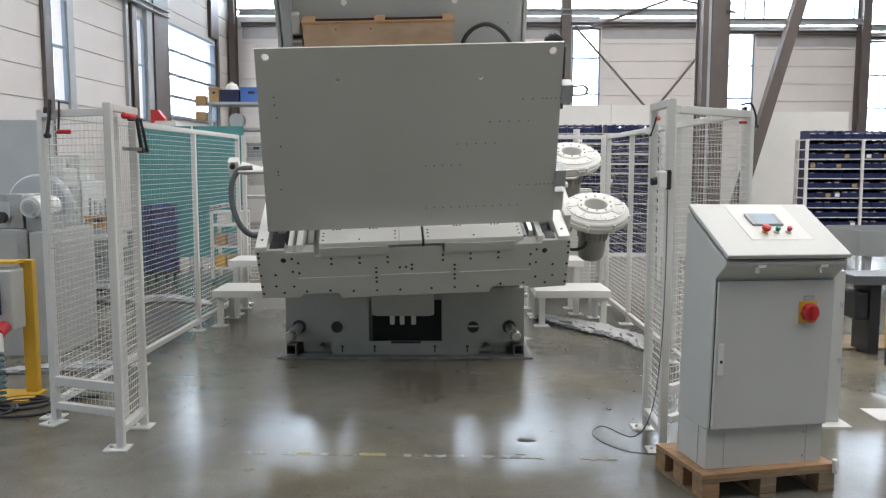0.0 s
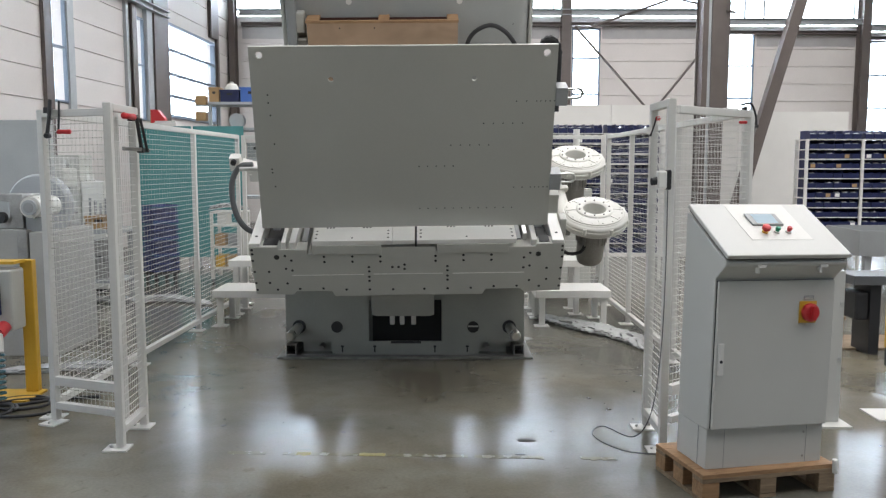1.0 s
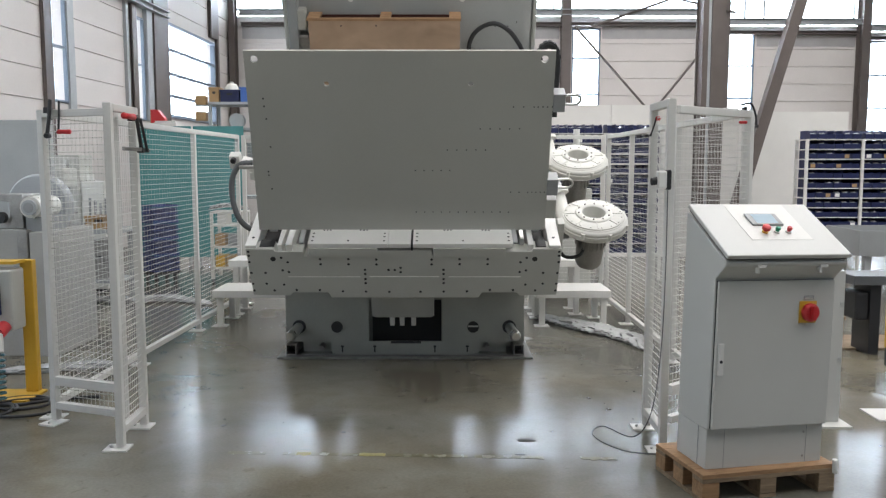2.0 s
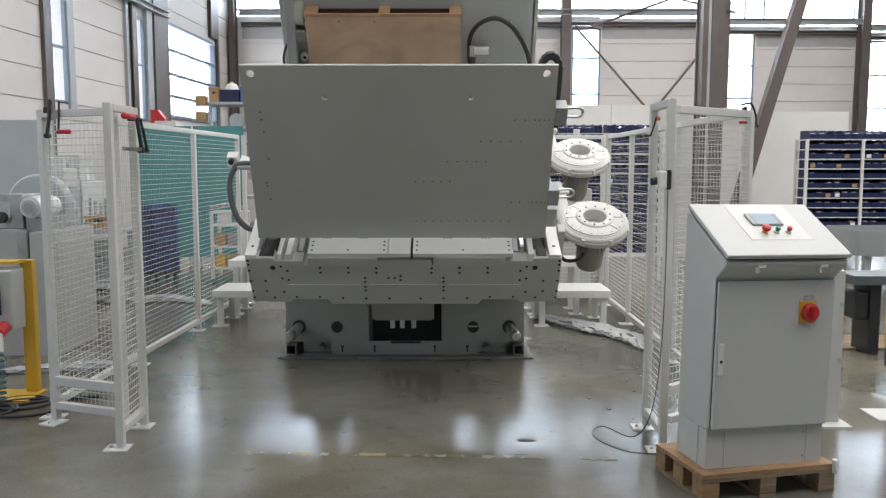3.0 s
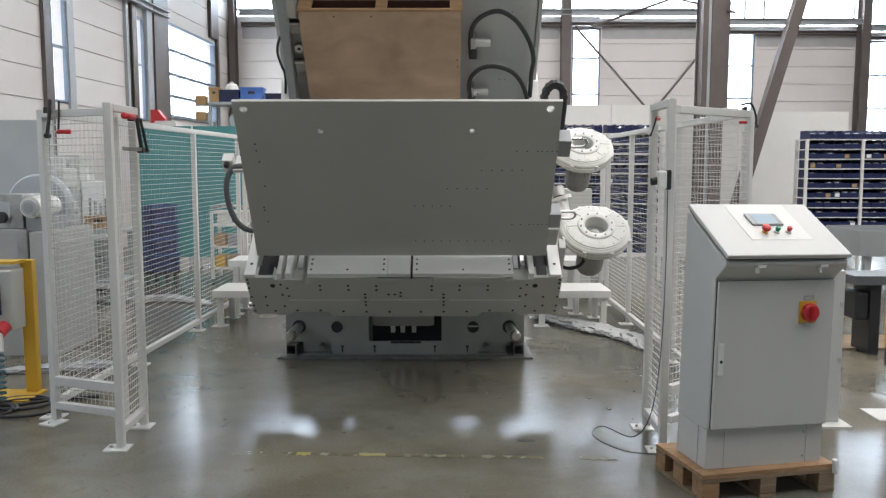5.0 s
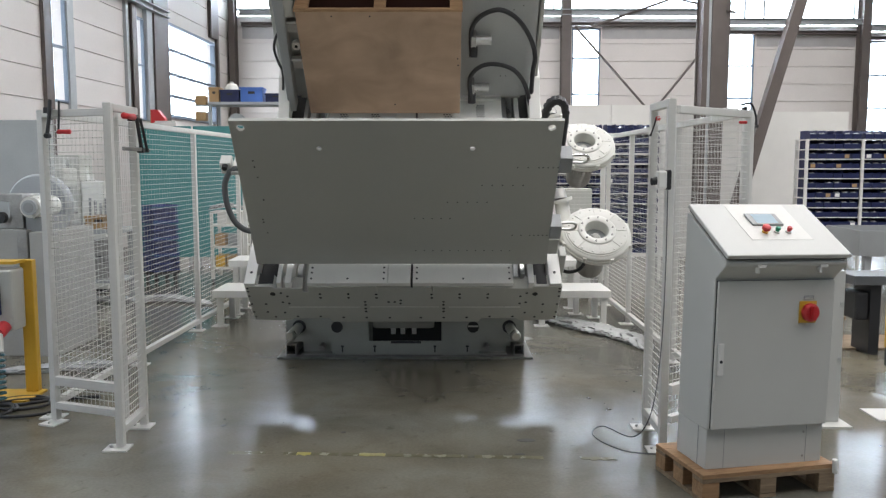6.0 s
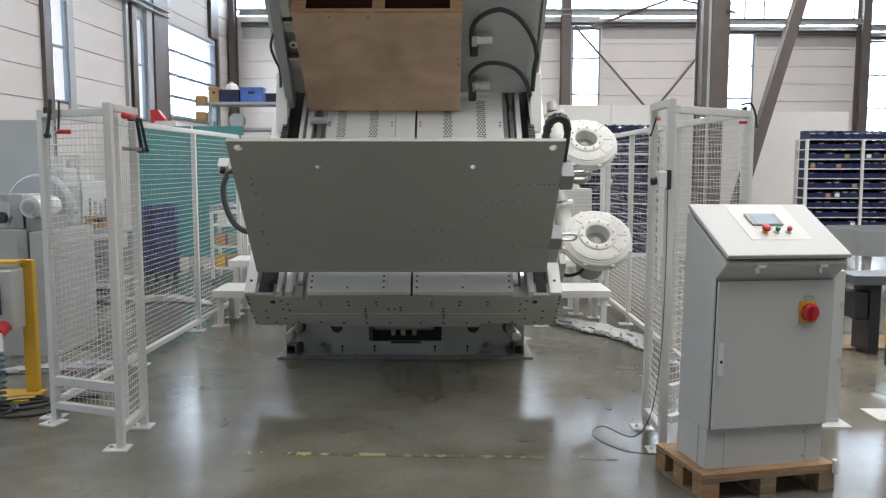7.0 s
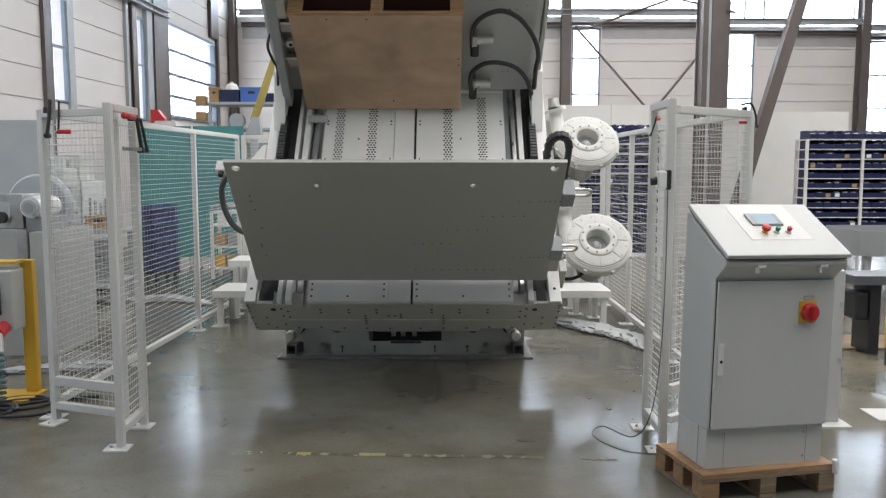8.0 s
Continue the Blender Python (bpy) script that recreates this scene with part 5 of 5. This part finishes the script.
part("motor_fan_cover", cyl(B(), (0.84, 0.0, 1.29), (0.84, 0.029, 1.29), 0.065, 24), GIRDER, gm, smooth=True)
part("motor_foot", box(B(), 0.76, 0.98, 0.1, 0.4, 1.081, 1.205), GREY_DARK, gm)
part("guard", lathe(B(), [(0.10, 0.0), (0.27, 0.0), (0.29, 0.03), (0.29, 0.12), (0.27, 0.15), (0.10, 0.15)], 36), GIRDER, gm, "round white wheel guard", True).matrix_basis = pose(0.62, 0.75, 1.28, 90)
part("guide_rod", cyl(B(), (-0.3, 0.2, 1.28), (0.46, 0.2, 1.28), 0.03, 12), STEEL, gm, smooth=True)
part("slide", box(B(), -0.3, 0.455, 0.16, 0.24, 1.101, 1.16), STEEL_DULL, gm, bevel=0.006)
for k in range(12):
    fin = part("motor_fin", box(B(), 0.089, 0.098, -0.003, 0.003, 0.08, 0.40), CAST, gm)
    fin.matrix_basis = pose(0.84, 0.0, 1.29) @ pose(0, 0, 0, -90) @ pose(0, 0, 0, 0, 0, 30 * k)
part("fan_grill", cyl(B(), (0.84, -0.004, 1.29), (0.84, 0.0, 1.29), 0.045, 20), GREY_DARK, gm)
part("chuck", cyl(B(), (0.56, 0.05, 1.20), (0.56, 0.1, 1.20), 0.05, 16), BLACK, gm, smooth=True)
part("clamp_arm", box(B(), 0.74, 0.83, -0.03, 0.06, 0.80, 1.10), STEEL_DULL, gm, bevel=0.01)
part("clamp_base", box(B(), 0.735, 0.87, -0.06, 0.10, 0.62, 0.76), BLACK, gm, bevel=0.01)
# power distribution box on a yellow stand
pd = thing("power_box", pose(-3.04, 5.55, 0), "grey power distribution box on a yellow stand", "power box")
part("stand", box(B(), 0.02, 0.11, 0.25, 0.31, 0.02, 0.98), YELLOW, pd, "yellow steel stand", bevel=0.006)
part("stand_top", box(B(), -0.30, 0.06, 0.10, 0.25, 0.965, 0.985), YELLOW, pd)
part("stand_foot", box(B(), -0.25, 0.14, 0.02, 0.33, 0.0, 0.019), YELLOW, pd, bevel=0.004)
part("housing", box(B(), -0.30, 0.055, 0.06, 0.245, 0.50, 0.93), GREY, pd, bevel=0.015)
part("window_flap", box(B(), -0.28, -0.02, 0.045, 0.059, 0.72, 0.84), BLACK, pd, "dark window flap", bevel=0.003)
part("switch", box(B(), -0.06, -0.01, 0.02, 0.044, 0.62, 0.74), BLUE, pd, bevel=0.005)
part("plug", cyl(B(), (0.0, 0.06, 0.54), (-0.01, -0.02, 0.50), 0.045, 16), RED, pd, "red industrial power plug", True)
part("plug_tail", cyl(B(), (-0.01, -0.021, 0.50), (0.01, -0.06, 0.38), 0.032, 14), FENCE, pd, smooth=True)
part("plug_cable", tube(B(), bend([(0.01, -0.06, 0.38), (-0.02, -0.08, 0.2), (-0.1, -0.1, 0.05), (0.1, -0.05, 0.012), (0.35, 0.1, 0.012), (0.6, 0.15, 0.012)], 8), 0.012, 8), BLACK, pd, smooth=True)
coil = [Vector((-0.02 + 0.06 * math.cos(a * 0.7), -0.06 + 0.06 * math.sin(a * 0.7), 0.36 - 0.0042 * a)) for a in range(80)]
part("coiled_cable", tube(B(), coil, 0.008, 6), TEALCABLE, pd, "coiled teal air hose", True)
for k, (cx, cy, r) in enumerate(((-2.92, 5.55, 0.20), (-2.85, 5.42, 0.26), (-3.1, 5.35, 0.22))):
    pts = [Vector((cx + (r + 0.02 * math.sin(a * 0.9)) * math.cos(a * 0.35), cy + (r * 0.8) * math.sin(a * 0.35), 0.012 + 0.004 * k)) for a in range(26)]
    tagged(finish("floor_cable", tube(B(), pts, 0.011, 8), BLACK, True), "black cable coiled on the concrete floor", "cable")
# grey trough and dark stand in the far bay
tr = thing("grey_trough", pose(5.05, 9.9, 0, 0, 0, -3), "large open grey sheet metal trough", "trough")
t = B()
for b in ((0, 2.0, 0, 0.02), (0, 2.0, 0.98, 1.0)):
    box(t, b[0], b[1], b[2], b[3], 0.55, 0.86)
box(t, 0, 0.02, 0.02, 0.98, 0.55, 0.86)
box(t, 1.98, 2.0, 0.02, 0.98, 0.55, 0.86)
box(t, 0.02, 1.98, 0.02, 0.98, 0.55, 0.57)
part("tray", t, GREY_DARK, tr)
for x in (0.1, 1.8):
    for y in (0.05, 0.85):
        part("leg", box(B(), x, x + 0.08, y, y + 0.08, 0, 0.549), GIRDER, tr)
ds = thing("roller_stand", pose(3.60, 7.0, 0), "dark steel roller stand with cartons beneath", "stand")
part("top_beam", box(B(), -0.05, 1.5, 0, 0.4, 0.62, 0.70), HOSE, ds, bevel=0.004)
for x in (0.12, 1.2):
    part("leg", box(B(), x, x + 0.09, 0.05, 0.35, 0, 0.619), BLACK, ds)
part("gear_box", box(B(), 0.0, 0.115, 0.06, 0.34, 0.30, 0.55), BLACK, ds, bevel=0.02)
crate_box("carton", 3.75, 8.0, 0.0, 0.22, 0.25, 0.16, PINE_OLD, "small wooden block box on the floor", "box")
tagged(finish("floor_sheet", box(B(), 3.55, 4.3, 7.25, 7.85, 0.0, 0.012), PINE_OLD), "thin pale board lying on the floor", "board")

# mobile hoist that rolls past behind the machine
hoist = thing("mobile_hoist", pose(-1.6, 12.4, 0), "mobile hoist with a slanted yellow boom on wheels", "hoist")
part("base_frame", box(B(), -0.35, 0.35, -0.25, 0.25, 0.08, 0.14), GIRDER, hoist, bevel=0.005)
for x in (-0.3, 0.3):
    for y in (-0.2, 0.2):
        part("wheel", cyl(B(), (x, y - 0.02, 0.05), (x, y + 0.02, 0.05), 0.05, 14), BLACK, hoist, smooth=True)
part("column", box(B(), -0.05, 0.05, -0.05, 0.05, 0.14, 2.26), GIRDER, hoist, bevel=0.004)
part("cradle", prism(B(), [(-0.12, 2.10), (0.12, 2.10), (0.09, 2.36), (-0.02, 2.36)], "y", -0.08, 0.08), GIRDER, hoist, bevel=0.006)
part("boom", prism(B(), [(-0.05, 2.33), (0.06, 2.33), (0.52, 3.65), (0.44, 3.65)], "y", -0.05, 0.05), YELLOW_WEB, hoist, "faded yellow slanted boom", bevel=0.006)

# workbench clutter seen through the gate wing
wb = work_table(pose(-4.95, 9.3, 0), 1.25, 0.6, 0.92, "grey steel workbench crowded with parts")
crate_box("parts_box", -4.85, 9.4, 0.921, 0.28, 0.3, 0.20, GREY_DARK, "dark grey parts box on the workbench", "box")
crate_box("parts_box", -4.10, 9.38, 0.921, 0.30, 0.28, 0.15, CARD, "orange brown parts box on the workbench", "box")
dp = thing("bench_drill", pose(-4.42, 9.55, 0.921), "grey bench drill on the workbench", "drill")
part("base", box(B(), -0.14, 0.14, -0.15, 0.2, 0, 0.04), GREY_DARK, dp, bevel=0.006)
part("column", cyl(B(), (0, 0.12, 0.04), (0, 0.12, 0.80), 0.035, 16), STEEL, dp, smooth=True)
part("drill_head", box(B(), -0.09, 0.09, -0.18, 0.2, 0.48, 0.70), GREY, dp, bevel=0.02)
part("spindle", cyl(B(), (0, -0.1, 0.30), (0, -0.1, 0.48), 0.022, 12), STEEL, dp, smooth=True)
part("table", box(B(), -0.12, 0.12, -0.2, 0.1, 0.16, 0.19), STEEL_DULL, dp, bevel=0.003)
for k in range(7):
    part("wall_rod", box(B(), 0.20 + k * 0.06, 0.225 + k * 0.06, 0.22, 0.245, 0.0, 0.34 - 0.03 * (k % 3)), GREY_DARK, dp)
for k, (x, h, mat) in enumerate(((-4.88, 0.42, GREY_DARK), (-4.6, 0.5, GIRDER), (-4.3, 0.38, GREY_DARK), (-4.05, 0.46, STEEL_DULL))):
    sb = thing("stock_box", pose(x, 9.42, 0.331), "grey sheet metal stock box under the bench", "box", "boxes under the bench")
    part("body", box(B(), 0, 0.2, 0, 0.4, 0, h), mat, sb, bevel=0.005)
    part("handle", box(B(), 0.05, 0.15, -0.02, 0.0, h * 0.6, h * 0.56), BLACK, sb)

for name, x0, x1, z, mat, label in (("locker", -5.04, -4.68, 1.78, GREY, "tall grey green steel locker behind the workbench"), ("side_cupboard", -4.67, -4.38, 1.44, CAST, "cream side cupboard behind the workbench")):
    lk = thing(name, pose(x0, 10.6, 0), label, "cabinet")
    part("body", box(B(), 0, x1 - x0, 0, 0.4, 0.04, z), mat, lk, bevel=0.006)
    part("door", box(B(), 0.012, x1 - x0 - 0.012, -0.016, -0.001, 0.08, z - 0.03), mat, lk, bevel=0.003)
    part("handle", box(B(), 0.03, 0.045, -0.03, -0.0165, z * 0.55, z * 0.63), BLACK, lk)
    part("plinth", box(B(), 0.02, x1 - x0 - 0.02, 0.02, 0.38, 0, 0.039), DARK, lk)

# small marks on the floor
for cx, cy, a, b in ((0.50, 4.80, 0.055, 0.028), (-1.40, 5.08, 0.02, 0.02), (-0.62, 4.95, 0.018, 0.012), (0.44, 4.56, 0.03, 0.012), (0.12, 6.45, 0.02, 0.02)):
    om = B()
    prism(om, [(cx + a * math.cos(k * 0.5236) * (1 + 0.25 * noise.noise(Vector((k, cx, cy)))), cy + b * math.sin(k * 0.5236) * (1 + 0.3 * noise.noise(Vector((cy, k, cx))))) for k in range(12)], "z", 0.0005, 0.002)
    setting("oil_mark", om, DIRT, "small dark mark on the concrete floor", "floor marking")

fc = thing("fuse_cabinet", pose(1.18, 10.25, 0), "light grey electric cabinet behind the rear fence", "cabinet")
part("body", box(B(), 0, 0.68, 0, 0.3, 0.12, 1.36), GREY, fc, bevel=0.008)
part("door", box(B(), 0.015, 0.665, -0.016, -0.001, 0.14, 1.34), GREY, fc, bevel=0.004)
part("door_handle", box(B(), 0.60, 0.625, -0.03, -0.0165, 0.70, 0.82), BLACK, fc)
part("plinth", box(B(), 0.02, 0.66, 0.02, 0.28, 0, 0.119), DARK, fc)
part("conduit", cyl(B(), (0.5, 0.15, 1.36), (0.5, 0.15, 2.1), 0.04, 14), FENCE, fc, "pale upright conduit pipe", True)


def motions():
    keys = [(0.0, 0.0, 4.24), (0.5, 0.0, 2.94), (1.0, 0.0, 1.48), (1.4, 0.0, 0.25), (1.6, 0.05, 0.0), (1.9, 1.15, 0.0), (2.4, 3.3, 0.0), (3.0, 5.78, 0.0), (3.5, 7.92, 0.0),
            (4.0, 10.14, 0.0), (4.5, 12.17, 0.0), (5.0, 14.2, 0.0), (5.5, 16.2, 0.0), (6.0, 18.1, 0.0), (6.5, 19.96, 0.0), (7.0, 21.91, 0.0), (7.5, 23.71, 0.0), (8.0, 25.62, 0.0)]
    walk(machine, [(t, machine_pose(TILT_REST + tilt, turn)) for t, tilt, turn in keys])
    walk(cradle, [(t, pose(*PIVOT, TILT_REST + tilt)) for t, tilt, turn in keys])
    path = [(0.0, -1.6), (6.0, -1.9), (6.6, -2.2), (7.2, -2.58), (7.6, -2.71), (8.0, -2.83)]
    walk(hoist, [(t, pose(x, 12.4, 0)) for t, x in path])


motions()
